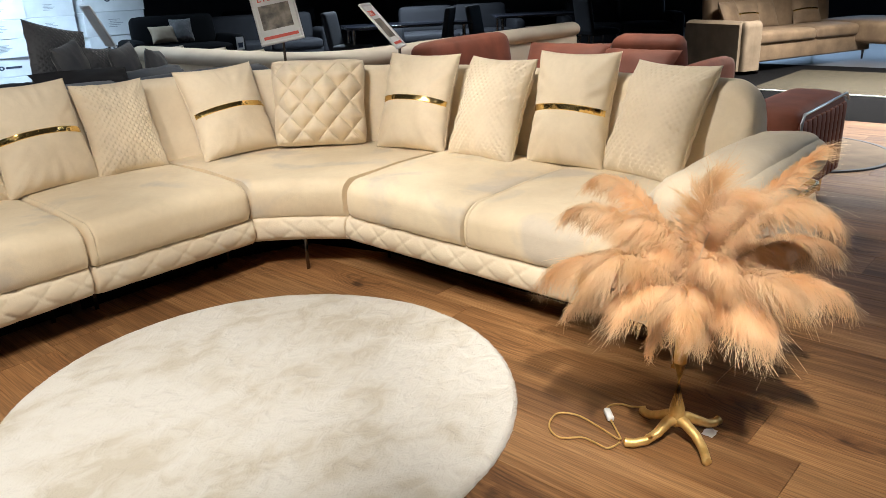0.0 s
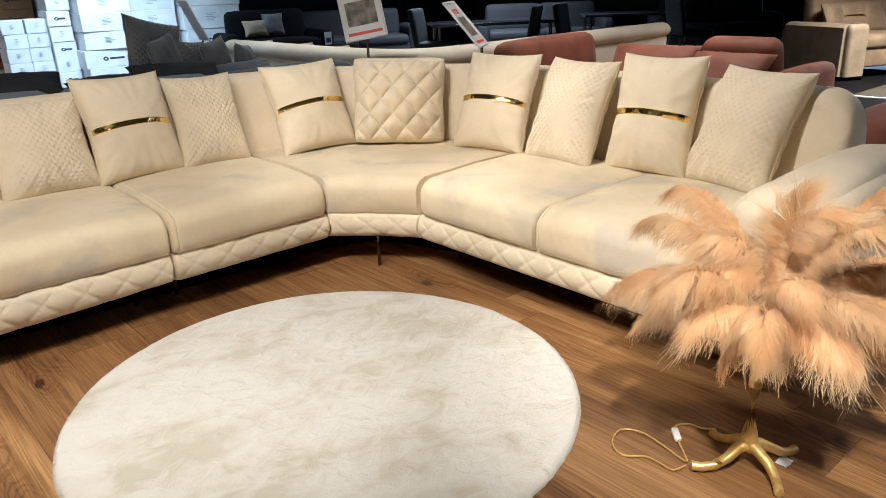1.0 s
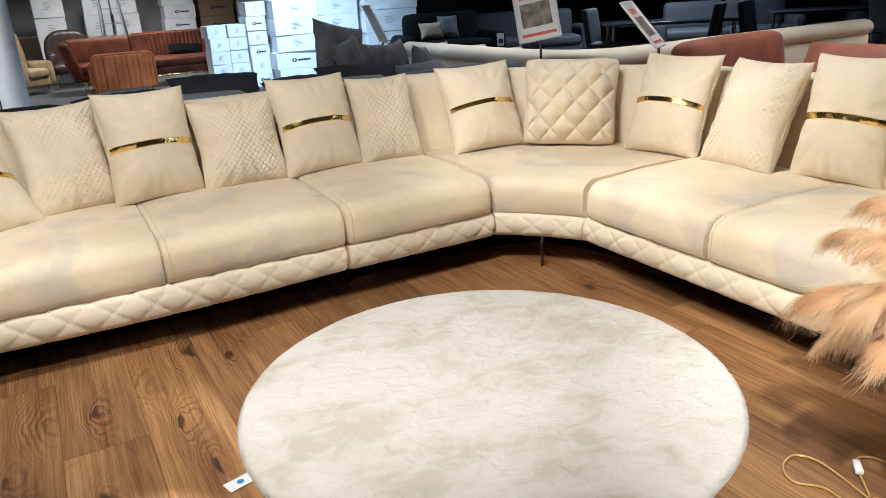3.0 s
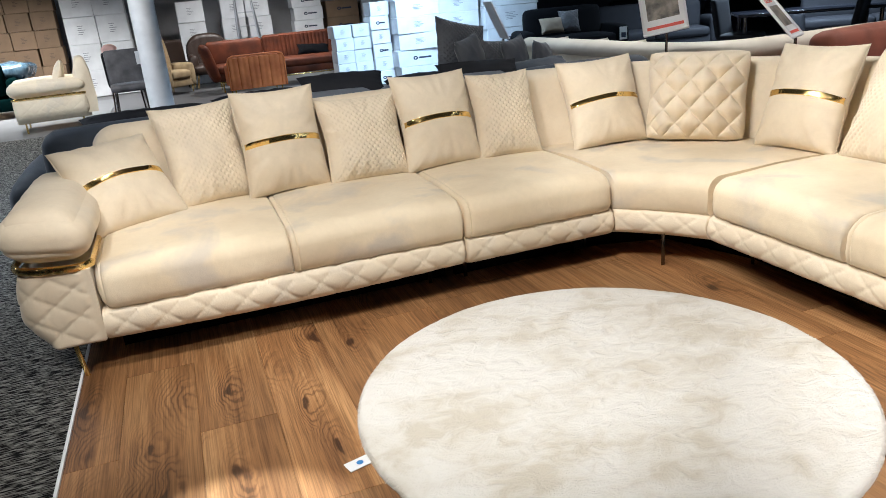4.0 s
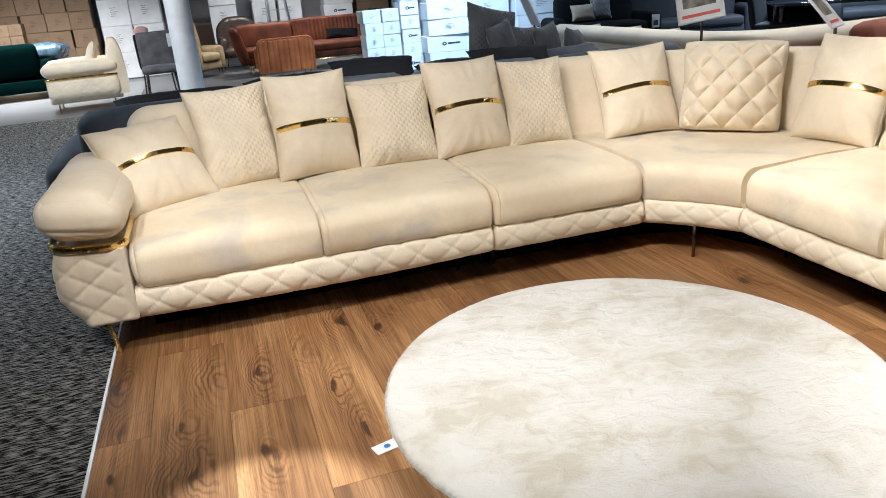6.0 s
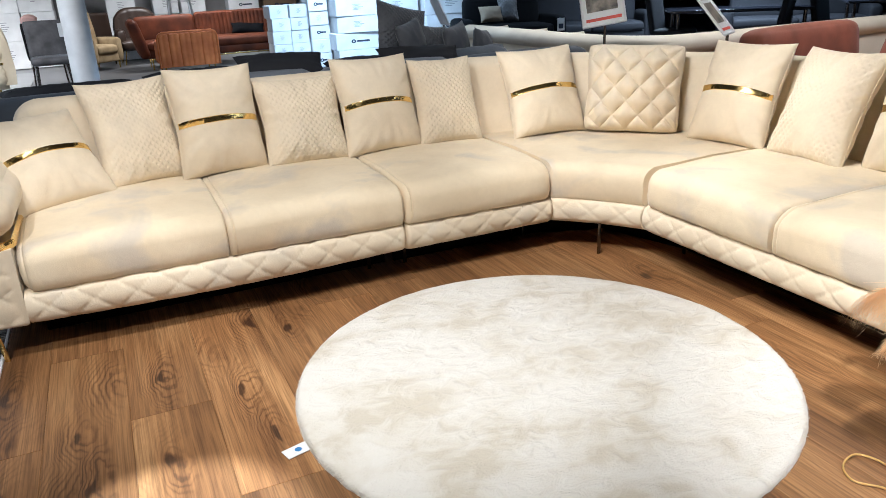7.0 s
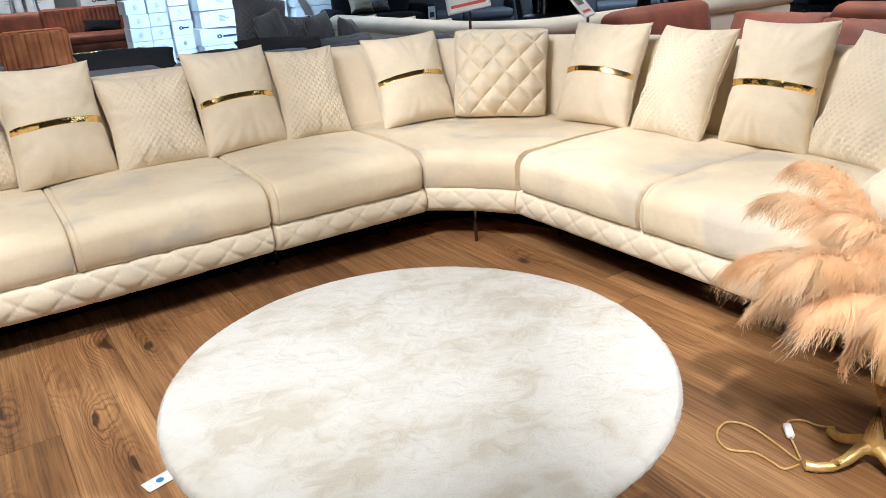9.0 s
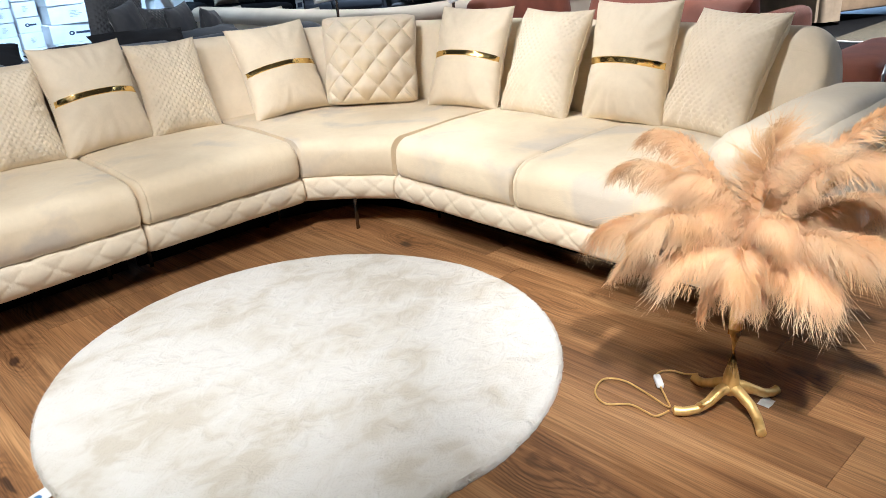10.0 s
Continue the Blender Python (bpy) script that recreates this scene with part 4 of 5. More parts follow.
def feather_lamp():
    th = thing("feather_lamp", "gold branch table lamp with peach ostrich feather shade", "lamp", m=pose(LX, LY, 0))
    bm = tube(bmesh.new(), [(0.0, 0.0, 0.038), (0, 0, 0.055), (0, 0, 0.070), (0.001, 0.002, 0.10), (0.002, 0.003, 0.25), (0, 0, 0.36), (0, 0, 0.47)], [0.016, 0.026, 0.0245, 0.0215, 0.0195, 0.019, 0.015], 16)
    for v in bm.verts:
        v.co += Vector((v.co.x, v.co.y, 0)) * 0.12 * noise.noise(v.co * 22)
    part("pole", bm, GOLD_PAINT, th, "gold painted branch-shaped pole")
    for ex, ey, bend, fork in ((-0.150, 0.092, 0.022, 0.62), (0.043, 0.135, 0.008, 0.0), (0.138, -0.08, -0.012, 0.22), (-0.09, -0.138, 0.02, 0.0)):
        px, py = -ey * bend * 6, ex * bend * 6
        pts = [(0, 0, 0.062), (ex * 0.22 + px * 0.4, ey * 0.22 + py * 0.4, 0.058), (ex * 0.45 + px, ey * 0.45 + py, 0.040), (ex * 0.66 + px, ey * 0.66 + py, 0.022), (ex * 0.85 + px * 0.5, ey * 0.85 + py * 0.5, 0.0145), (ex * 0.98, ey * 0.98, 0.0145), (ex, ey, 0.0145)]
        bm = tube(bmesh.new(), pts, [0.020, 0.017, 0.0145, 0.0135, 0.0135, 0.014, 0.008], 12)
        for v in bm.verts:
            v.co += Vector((0, 0, 1)) * 0.0025 * noise.noise(v.co * 45)
        foot = part("foot", bm, GOLD_PAINT, th)
        if fork:
            x, y, z = ex * fork + px * 0.8, ey * fork + py * 0.8, 0.03
            part("twig_stub", tube(bmesh.new(), [(x, y, z), (x - ey * 0.10, y + ex * 0.10, z + 0.016), (x - ey * 0.14, y + ex * 0.14, z + 0.024)], [0.009, 0.007, 0.0055], 8), GOLD_PAINT, foot)
    # right of the viewer, towards the viewer, up
    rt, fw = Vector((0.388, -0.922, 0)), Vector((-0.922, -0.388, 0))
    rows = (
        ((0.02, -0.06, 0.70), (0.06, -0.08, 0.80), 0.115), ((0.13, -0.1, 0.72), (0.37, -0.12, 0.92), 0.08), ((0.19, 0.06, 0.92), (0.36, 0.08, 0.70), 0.085),
        ((0.20, -0.15, 0.68), (0.42, -0.18, 0.56), 0.095), ((0.22, 0.06, 0.64), (0.42, 0.08, 0.48), 0.09), ((0.14, 0.14, 0.62), (0.21, 0.24, 0.37), 0.10),
        ((0.00, 0.20, 0.64), (0.00, 0.28, 0.42), 0.085), ((-0.10, 0.15, 0.62), (-0.19, 0.22, 0.40), 0.09), ((-0.07, 0.08, 0.54), (-0.09, 0.15, 0.21), 0.045),
        ((-0.24, 0.04, 0.66), (-0.42, 0.04, 0.43), 0.095), ((-0.22, 0.10, 0.58), (-0.33, 0.16, 0.36), 0.06), ((-0.17, 0.16, 0.76), (-0.27, 0.24, 0.53), 0.10),
        ((-0.20, -0.02, 0.80), (-0.37, -0.03, 0.66), 0.085), ((-0.14, -0.10, 0.84), (-0.31, -0.14, 0.74), 0.085), ((0.16, 0.14, 0.68), (0.28, 0.20, 0.54), 0.09),
        ((0.04, 0.08, 0.52), (0.05, 0.14, 0.34), 0.07), ((0.2, -0.02, 0.60), (0.34, -0.04, 0.42), 0.08), ((-0.06, 0.05, 0.78), (-0.18, 0.10, 0.68), 0.09),
        ((0.08, -0.2, 0.66), (0.14, -0.36, 0.52), 0.09), ((-0.12, -0.2, 0.66), (-0.22, -0.32, 0.5), 0.09), ((0.02, -0.2, 0.56), (0.04, -0.32, 0.4), 0.09),
        ((0.2, -0.18, 0.56), (0.28, -0.28, 0.42), 0.09), ((-0.2, -0.12, 0.56), (-0.32, -0.2, 0.42), 0.09), ((0.06, 0.02, 0.82), (0.14, 0.02, 0.76), 0.09),
        ((-0.12, 0.12, 0.56), (-0.26, 0.16, 0.44), 0.07), ((0.1, 0.12, 0.58), (0.14, 0.2, 0.43), 0.08), ((-0.08, 0.0, 0.7), (-0.12, 0.14, 0.6), 0.085), ((0.06, 0.12, 0.72), (0.1, 0.2, 0.58), 0.08),
    )
    for k, (c, e, wd) in enumerate(rows):
        feather(th, (0, 0, 0.44), rt * c[0] + fw * c[1] + Vector((0, 0, c[2])), rt * e[0] + fw * e[1] + Vector((0, 0, e[2] + 0.06 * max(0.0, min(1.0, (0.55 - e[2]) / 0.15)))), wd, k)
    return th


feather_lamp()


def power_cord():
    th = thing("power_cord", "clear power cord with inline switch lying on the floor", "cord", m=pose(LX, LY, 0))
    pts = [(0.058, 0.130, 0.02), (0.053, 0.170, 0.006), (0.045, 0.208, 0.006), (0.017, 0.232, 0.006), (-0.017, 0.226, 0.008), (-0.060, 0.185, 0.008), (-0.097, 0.145, 0.006), (-0.132, 0.115, 0.006), (-0.112, 0.200, 0.006), (-0.098, 0.288, 0.006), (-0.131, 0.341, 0.006), (-0.204, 0.321, 0.006), (-0.235, 0.263, 0.006), (-0.193, 0.209, 0.006), (-0.192, 0.161, 0.006), (-0.192, 0.120, 0.006), (-0.139, 0.105, 0.006)]
    fine = []
    for i in range(len(pts) - 1):
        p0, p1, p2, p3 = (Vector(pts[max(0, min(len(pts) - 1, i + k))]) for k in (-1, 0, 1, 2))
        for j in range(5):
            t = j / 5
            fine.append(0.5 * (2 * p1 + (p2 - p0) * t + (2 * p0 - 5 * p1 + 4 * p2 - p3) * t * t + (3 * p1 - p0 - 3 * p2 + p3) * t ** 3))
    part("cable", tube(bmesh.new(), fine, 0.0032, 6), GOLD_PAINT, th, "clear gold cable")
    sw = part("switch", box(bmesh.new(), -0.011, 0.011, -0.028, 0.028, 0.0, 0.018, 0.005, 2), PAPER, th, "clear inline switch")
    sw.matrix_local = pose(-0.040, 0.205, 0.002, 0, 0, -46)
    return th


power_cord()

bm = bmesh.new()
rows = [[bm.verts.new((0.012 * i + 0.006 * noise.noise(Vector((i, j, 0.3))), 0.012 * j + 0.006 * noise.noise(Vector((i, j, 4.3))), 0.002 + 0.009 * abs(noise.noise(Vector((i * 0.9, j * 0.9, 8.1)))))) for j in range(4)] for i in range(5)]
grid_faces(bm, rows)
bmesh.ops.solidify(bm, geom=bm.faces[:], thickness=0.001)
tagged(mesh_ob("plastic_scrap", bm, PAPER, False), "crumpled clear plastic scrap on the wooden floor", "scrap").location = (-0.295, -2.325, 0.0)


# ---- other furniture on show ----
def channel_panel(w, h, thick, pitch, r=0.06, tilt=0.0, deep=0.022):
    """An upholstered panel standing on z = 0, facing -y, with sewn vertical channels and rounded top corners."""
    bm = bmesh.new()
    nx, nz = max(24, int(w / pitch) * 6), 16
    sides = []
    for sg in (-1, 1):
        rows = []
        for i in range(nx + 1):
            x = -w / 2 + w * i / nx
            e = min(x + w / 2, w / 2 - x)
            top = h - (r - math.sqrt(max(0.0, r * r - max(0.0, r - e) ** 2)))
            groove = abs(math.sin(math.pi * (x + w / 2) / pitch)) ** 0.5
            row = []
            for j in range(nz + 1):
                z = top * j / nz
                d = min(e, top - z)
                b = min(1.0, d / 0.035)
                y = sg * thick / 2 * (0.35 + 0.65 * math.sqrt(max(0.0, 1 - (1 - b) ** 2))) + sg * deep * (groove - 1) * b
                row.append(bm.verts.new((x, y + tilt * z, z)))
            rows.append(row)
        grid_faces(bm, rows)
        sides.append(rows)
    a, b = sides
    for i in range(nx):
        bm.faces.new((a[i][-1], a[i + 1][-1], b[i + 1][-1], b[i][-1]))
    for k in (0, -1):
        for j in range(nz):
            bm.faces.new((a[k][j], a[k][j + 1], b[k][j + 1], b[k][j]))
    return bm


def simple_sofa(name, m, length, depth, seat_z, arm_h, back_h, mat, label, seats=2, arm_w=0.16, group="", category="sofa", legs=GOLD, channels=False, arms=(1, 1), pillows=0, leg_z=0.13, seat_mat=None):
    """An upholstered seat, front at y = 0, from x = 0 to length."""
    th = thing(name, label, category, group, m)
    part("base", box(bmesh.new(), 0.01, length - 0.01, 0.03, depth, leg_z, seat_z - 0.13, 0.02, 2), mat, th)
    x0, x1 = arm_w * arms[0], length - arm_w * arms[1]
    for i in range(seats):
        w = (x1 - x0) / seats
        bm = soft_box(bmesh.new(), w - 0.008, depth - 0.2, 0.16, 0.05, 0.02, 0.006, 8)
        part("seat_cushion", bm, seat_mat or mat, th).location = (x0 + w * (i + 0.5), (depth - 0.2) / 2, seat_z - 0.15)
    if channels:
        k = max(6, int(length / 0.12))
        for i in range(k):
            w = length / k
            bm = soft_box(bmesh.new(), w, 0.16, back_h - seat_z + 0.12, 0.045, 0, 0.004, 6)
            ob = part("back_channel", bm, mat, th)
            ob.matrix_local = pose(w * (i + 0.5), depth - 0.12, seat_z - 0.12, -8)
    else:
        for i in range(seats):
            w = (x1 - x0) / seats
            bm = soft_box(bmesh.new(), w - 0.006, 0.2, back_h - seat_z + 0.1, 0.08, 0.0, 0.012, 8)
            part("back_cushion", bm, mat, th).matrix_local = pose(x0 + w * (i + 0.5), depth - 0.16, seat_z - 0.08, -9)
    for on, cx in ((arms[0], arm_w / 2), (arms[1], length - arm_w / 2)):
        if on:
            part("armrest", soft_box(bmesh.new(), arm_w, depth - 0.02, arm_h - leg_z, min(0.07, arm_w * 0.45), 0.01, 0.008, 8), mat, th).location = (cx, depth / 2, leg_z)
    for lx in (0.08, length - 0.08):
        for ly in (0.08, depth - 0.08):
            part("leg", tube(bmesh.new(), [(lx, ly, 0), (lx, ly, leg_z + 0.03)], [0.012, 0.02], 8), legs, th)
    return th


def stand_pillow(m, w, h, mat, label, kind="plain", group="", thick=0.07):
    return pillow(kind, m, w, h, thick, 18, seed=int(w * 1000 + m.translation.x * 77), mat=mat, label=label, group=group)


def lean(x, y, z, yaw, tilt, roll=0):
    return pose(x, y, z) @ Matrix.Rotation(radians(yaw), 4, "Z") @ Matrix.Rotation(radians(-tilt), 4, "X") @ Matrix.Rotation(radians(roll), 4, "Y")


# grey and navy sofa standing back to back with the cream one
th = thing("grey_sofa", "blue-grey velvet corner sofa with low rounded back", "sofa", m=pose(-3.12, 1.1, 0))
part("base", box(bmesh.new(), 0.02, 4.0, 0.05, 0.95, 0.12, 0.34, 0.04, 3), NAVY, th)
for k, (a, b, zt) in enumerate(((0.2, 1.1, 0.86), (1.1, 2.02, 0.875), (2.02, 2.9, 0.87), (2.9, 3.9, 0.86))):
    part("backrest", soft_box(bmesh.new(), b - a, 0.22, zt - 0.1, 0.09, 0.01, 0.01, 10), GREY if k in (1, 2) else NAVY, th).location = ((a + b) / 2, 0.16, 0.1)
part("armrest", soft_box(bmesh.new(), 0.26, 0.9, 0.56, 0.12, 0.02, 0.02, 10), NAVY, th).location = (0.13, 0.48, 0.1)
part("seat_cushion", soft_box(bmesh.new(), 3.6, 0.7, 0.2, 0.07, 0.02, 0.01, 10), NAVY, th).location = (2.1, 0.6, 0.3)
part("chaise", box(bmesh.new(), 3.1, 4.0, 0.95, 1.9, 0.12, 0.5, 0.05, 3), NAVY, th)
for lx, ly in ((0.15, 0.15), (3.9, 0.15), (0.15, 0.9), (3.9, 1.8)):
    part("leg", tube(bmesh.new(), [(lx, ly, 0), (lx, ly, 0.14)], 0.018, 8), CHROME, th)
SLATE = stuff("slate_velvet", (0.10, 0.105, 0.115), 0.7, colour2=(0.05, 0.056, 0.068), scale=5, bump=0.1, sheen=0.3)
NAVY_D = dimple_material(SLATE, "woven_slate", 20)
for x, y, z, yaw, tilt, roll, w, h, mt, lb in (
    (-0.37, 1.74, 0.745, 22, 12, 14, 0.42, 0.44, NAVY_D, "blue-grey pillow with woven front on the sofa"),
    (-0.26, 1.66, 0.72, 40, 12, -8, 0.30, 0.36, SLATE, "plain blue-grey pillow on the sofa"),
    (-0.07, 1.74, 0.69, 34, 14, 6, 0.30, 0.34, NAVY_D, "blue-grey pillow with woven front on the sofa"),
    (0.09, 1.72, 0.66, 40, 10, -5, 0.32, 0.37, SLATE, "plain blue-grey pillow on the sofa"),
    (0.30, 1.76, 0.62, 48, 10, 8, 0.30, 0.36, SLATE, "plain blue-grey pillow on the sofa"),
    (-1.24, 1.42, 0.80, 3, 52, 3, 0.52, 0.22, BLACK, "black pillow lying over the sofa back"),
    (-1.76, 1.44, 0.785, -3, 62, -2, 0.52, 0.20, BLACK, "black pillow lying over the sofa back"),
    (-2.40, 1.44, 0.765, 2, 66, 1, 0.70, 0.22, BLACK, "black pillow lying over the sofa back"),
    (-0.32, 1.45, 0.775, 3, 48, 3, 0.56, 0.20, BLACK, "black pillow lying over the sofa back"),
    (-0.72, 1.46, 0.775, 4, 66, 1, 0.42, 0.20, BLACK, "black pillow lying over the sofa back"),
    (0.16, 1.46, 0.73, 6, 60, -2, 0.52, 0.26, NAVY, "dark blue-grey pillow lying over the sofa back"),
):
    stand_pillow(lean(x, y, z, yaw, tilt, roll), w, h, mt, lb, "plain", "blue-grey pillows", 0.06)


# second cream sectional, seen from behind
def roll_back_sofa():
    th = thing("cream_corner_sofa", "cream leather corner sofa with rolled back, seen from behind", "sofa")
    path = []
    pts = [Vector((1.28, 4.2, 0)), Vector((1.28, 3.2, 0)), Vector((1.28, 2.3, 0)), Vector((1.36, 1.75, 0)), Vector((1.62, 1.42, 0)), Vector((2.05, 1.34, 0)), Vector((3.0, 1.36, 0)), Vector((4.0, 1.37, 0)), Vector((4.9, 1.38, 0))]
    fine = []
    for i in range(len(pts) - 1):
        p0, p1, p2, p3 = (pts[max(0, min(len(pts) - 1, i + k))] for k in (-1, 0, 1, 2))
        for j in range(8):
            t = j / 8
            fine.append(0.5 * (2 * p1 + (p2 - p0) * t + (2 * p0 - 5 * p1 + 4 * p2 - p3) * t * t + (3 * p1 - p0 - 3 * p2 + p3) * t ** 3))
    fine.append(pts[-1])
    for i, p in enumerate(fine):
        d = (fine[min(i + 1, len(fine) - 1)] - fine[max(0, i - 1)]).normalized()
        path.append((p, (-d.y, d.x)))
    roll = [(0.10 + 0.11 * math.cos(radians(a)), 0.775 + 0.075 * math.sin(radians(a))) for a in range(0, 360, 24)]
    part("back_roll", sweep(bmesh.new(), path, roll), CREAM, th)
    part("back_panel", sweep(bmesh.new(), path, [(0.06, 0.12), (0.045, 0.4), (0.03, 0.69), (0.05, 0.72), (0.2, 0.72), (0.22, 0.12)]), CREAM, th)
    part("seat", sweep(bmesh.new(), path, [(0.2, 0.14), (0.2, 0.44), (0.8, 0.44), (0.85, 0.40), (0.85, 0.14)]), CREAM, th)
    for p, b in (path[2], path[len(path) // 2], path[-3]):
        part("leg", tube(bmesh.new(), [(p.x + b[0] * 0.15, p.y + b[1] * 0.15, 0), (p.x + b[0] * 0.15, p.y + b[1] * 0.15, 0.15)], 0.02, 8), CHROME, th)
    return th


CREAM = stuff("cream_leather", (0.66, 0.60, 0.50), 0.5, colour2=(0.58, 0.52, 0.43), scale=4, bump=0.15, bump_scale=60)
roll_back_sofa()
for y, w in ((3.05, 0.52), (2.45, 0.46), (3.75, 0.5)):
    stand_pillow(lean(1.52, y, 0.50, 96, 16, 3), w, 0.36, CREAM, "cream cushion standing against the rolled back", "plain", "cream cushions")

# terracotta sofa behind the end of the cream one
th = simple_sofa("terracotta_sofa", pose(1.8, 0.95, 0, 0, 0, 0) @ Matrix.Rotation(radians(-90), 4, "Z") @ Matrix.Rotation(radians(180), 4, "Z") @ Matrix.Translation((-2.8, -0.9, 0)), 2.8, 0.9, 0.45, 0.62, 0.66, PINK, "terracotta velvet sofa with ribbed arms and chrome edging", 2, 0.34, arms=(1, 1))
for k in range(10):
    bm = soft_box(bmesh.new(), 0.076, 0.03, 0.40, 0.013, 0, 0, 4)
    ob = mesh_ob("rib", bm, PINK)
    ob.parent = th
    ob.matrix_parent_inverse = th.matrix_world.inverted()
    ob.matrix_world = pose(1.86 + 0.08 * k, -1.855, 0.16)
ob = mesh_ob("chrome_edge", tube(bmesh.new(), [(1.815, -1.862, 0.3), (1.815, -1.862, 0.56), (1.84, -1.862, 0.60), (2.6, -1.862, 0.61), (2.66, -1.862, 0.57)], 0.008, 8), ALU)
ob.parent = th
ob.matrix_parent_inverse = th.matrix_world.inverted()
ob = mesh_ob("back_section", soft_box(bmesh.new(), 1.12, 0.22, 0.50, 0.07, 0.012, 0.012, 10), PINK)
ob.parent, ob.matrix_parent_inverse = th, th.matrix_world.inverted()
ob.matrix_world = lean(2.40, 0.86, 0.40, 6, 6)
for x, y, z, yaw, tilt, w, h in ((2.72, 0.28, 0.44, 95, 40, 0.7, 0.48), (2.66, -0.35, 0.44, 88, 42, 0.6, 0.46)):
    stand_pillow(lean(x, y, z, yaw + 180, tilt), w, h, PINK, "terracotta velvet cushion on the sofa", "plain", "terracotta cushions", 0.09)
simple_sofa("terracotta_armchair", pose(3.9, -0.72, 0, 0, 0, 90), 0.86, 0.8, 0.44, 0.66, 0.86, PINK, "terracotta velvet armchair with rounded back", 1, 0.14, category="armchair")

# taupe corner sofa far off
TP = lean(7.65, 0.66, 0, -22, 0)
th = simple_sofa("taupe_sofa", TP, 2.6, 0.98, 0.5, 0.66, 1.0, TAUPE, "taupe velvet corner sofa on slim metal legs", 2, 0.22, arms=(1, 0), legs=CHROME)
arm = part("arm_panel", channel_panel(1.02, 0.62, 0.2, 0.2, 0.06, deep=0.003), TAUPE_DARK, th)
arm.matrix_local = pose(0.04, 0.48, 0.05, 0, 0, 90)
part("front_panel", channel_panel(0.30, 0.62, 0.12, 0.15, 0.05, deep=0.003), TAUPE_DARK, th).location = (0.12, -0.03, 0.05)
part("metal_foot", box(bmesh.new(), 0.24, 0.28, -0.06, 0.9, 0.0, 0.05, 0.004, 1), CHROME, th)
part("chaise", soft_box(bmesh.new(), 1.3, 1.5, 0.30, 0.06, 0.02, 0.01, 8), TAUPE, th).location = (2.9, 0.1, 0.24)
for lx, ly in ((2.4, -0.5), (3.4, -0.5)):
    part("leg", tube(bmesh.new(), [(lx, ly, 0), (lx, ly, 0.26)], 0.02, 8), CHROME, th)
for x, y, r, w in ((0.45, 0.55, 20, 0.48), (0.75, 0.6, -8, 0.46), (1.15, 0.62, 6, 0.5), (2.0, 0.64, -5, 0.52)):
    stand_pillow(TP @ lean(x, y, 0.5, r, 22), w, 0.42, TAUPE, "taupe velvet pillow on the sofa", "band" if r < 0 else "plain", "taupe pillows")
th = thing("olive_rug", "olive brown rug with a pale sewn edge on dark carpet", "rug", m=pose(6.5, -2.6, 0))
part("field", box(bmesh.new(), 0.03, 1.9, 0, 2.7, 0.0, 0.014, 0.004, 1), stuff("olive_pile", (0.04, 0.033, 0.018), 0.95, colour2=(0.022, 0.018, 0.010), scale=14, bump=0.6), th, smooth=False)
part("sewn_edge", box(bmesh.new(), 0.0, 0.03, 0, 2.7, 0.0, 0.012, 0.003, 1), PAPER, th, "pale sewn edge", smooth=False)


def round_mat(x, y, r):
    th = thing("round_mat", "round dark grey rug with a pale border", "rug", m=pose(x, y, 0))
    for nm, ra, rb, z, mt in (("field", 0.0, r - 0.03, 0.010, TAUPE), ("border", r - 0.03, r, 0.012, GREY)):
        bm = bmesh.new()
        rows = [[bm.verts.new((q * math.cos(2 * math.pi * j / 64), q * math.sin(2 * math.pi * j / 64), h)) for j in range(64)] for q, h in ((max(ra, 0.001), z), (rb, z), (rb, 0.0005), (max(ra, 0.001), 0.0005))]
        grid_faces(bm, rows + [rows[0]], True)
        part(nm, bm, mt, th)


round_mat(3.62, -1.32, 0.66)

def rust_sofa():
    th = thing("rust_sofa", "rust brown velvet sofa with channelled back on gold legs", "sofa", m=pose(-1.62, 11.2, 0))
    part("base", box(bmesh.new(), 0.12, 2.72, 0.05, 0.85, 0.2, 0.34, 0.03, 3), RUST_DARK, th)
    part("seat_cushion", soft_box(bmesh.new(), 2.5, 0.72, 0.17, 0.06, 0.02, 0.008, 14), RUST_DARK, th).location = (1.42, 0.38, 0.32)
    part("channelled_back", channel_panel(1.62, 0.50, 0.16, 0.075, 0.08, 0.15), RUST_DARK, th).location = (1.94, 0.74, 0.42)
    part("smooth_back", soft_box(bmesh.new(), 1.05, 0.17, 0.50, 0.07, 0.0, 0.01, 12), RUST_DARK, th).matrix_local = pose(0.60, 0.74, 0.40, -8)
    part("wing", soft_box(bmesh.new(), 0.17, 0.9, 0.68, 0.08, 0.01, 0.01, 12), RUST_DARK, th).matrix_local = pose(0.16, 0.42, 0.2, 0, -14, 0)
    part("rail", box(bmesh.new(), 0.2, 2.7, 0.06, 0.09, 0.17, 0.195, 0.004, 1), GOLD, th, "gold metal rail")
    for lx in (0.25, 2.65):
        for ly in (0.1, 0.8):
            part("leg", tube(bmesh.new(), [(lx, ly, 0), (lx, ly, 0.2)], 0.014, 8), GOLD, th)


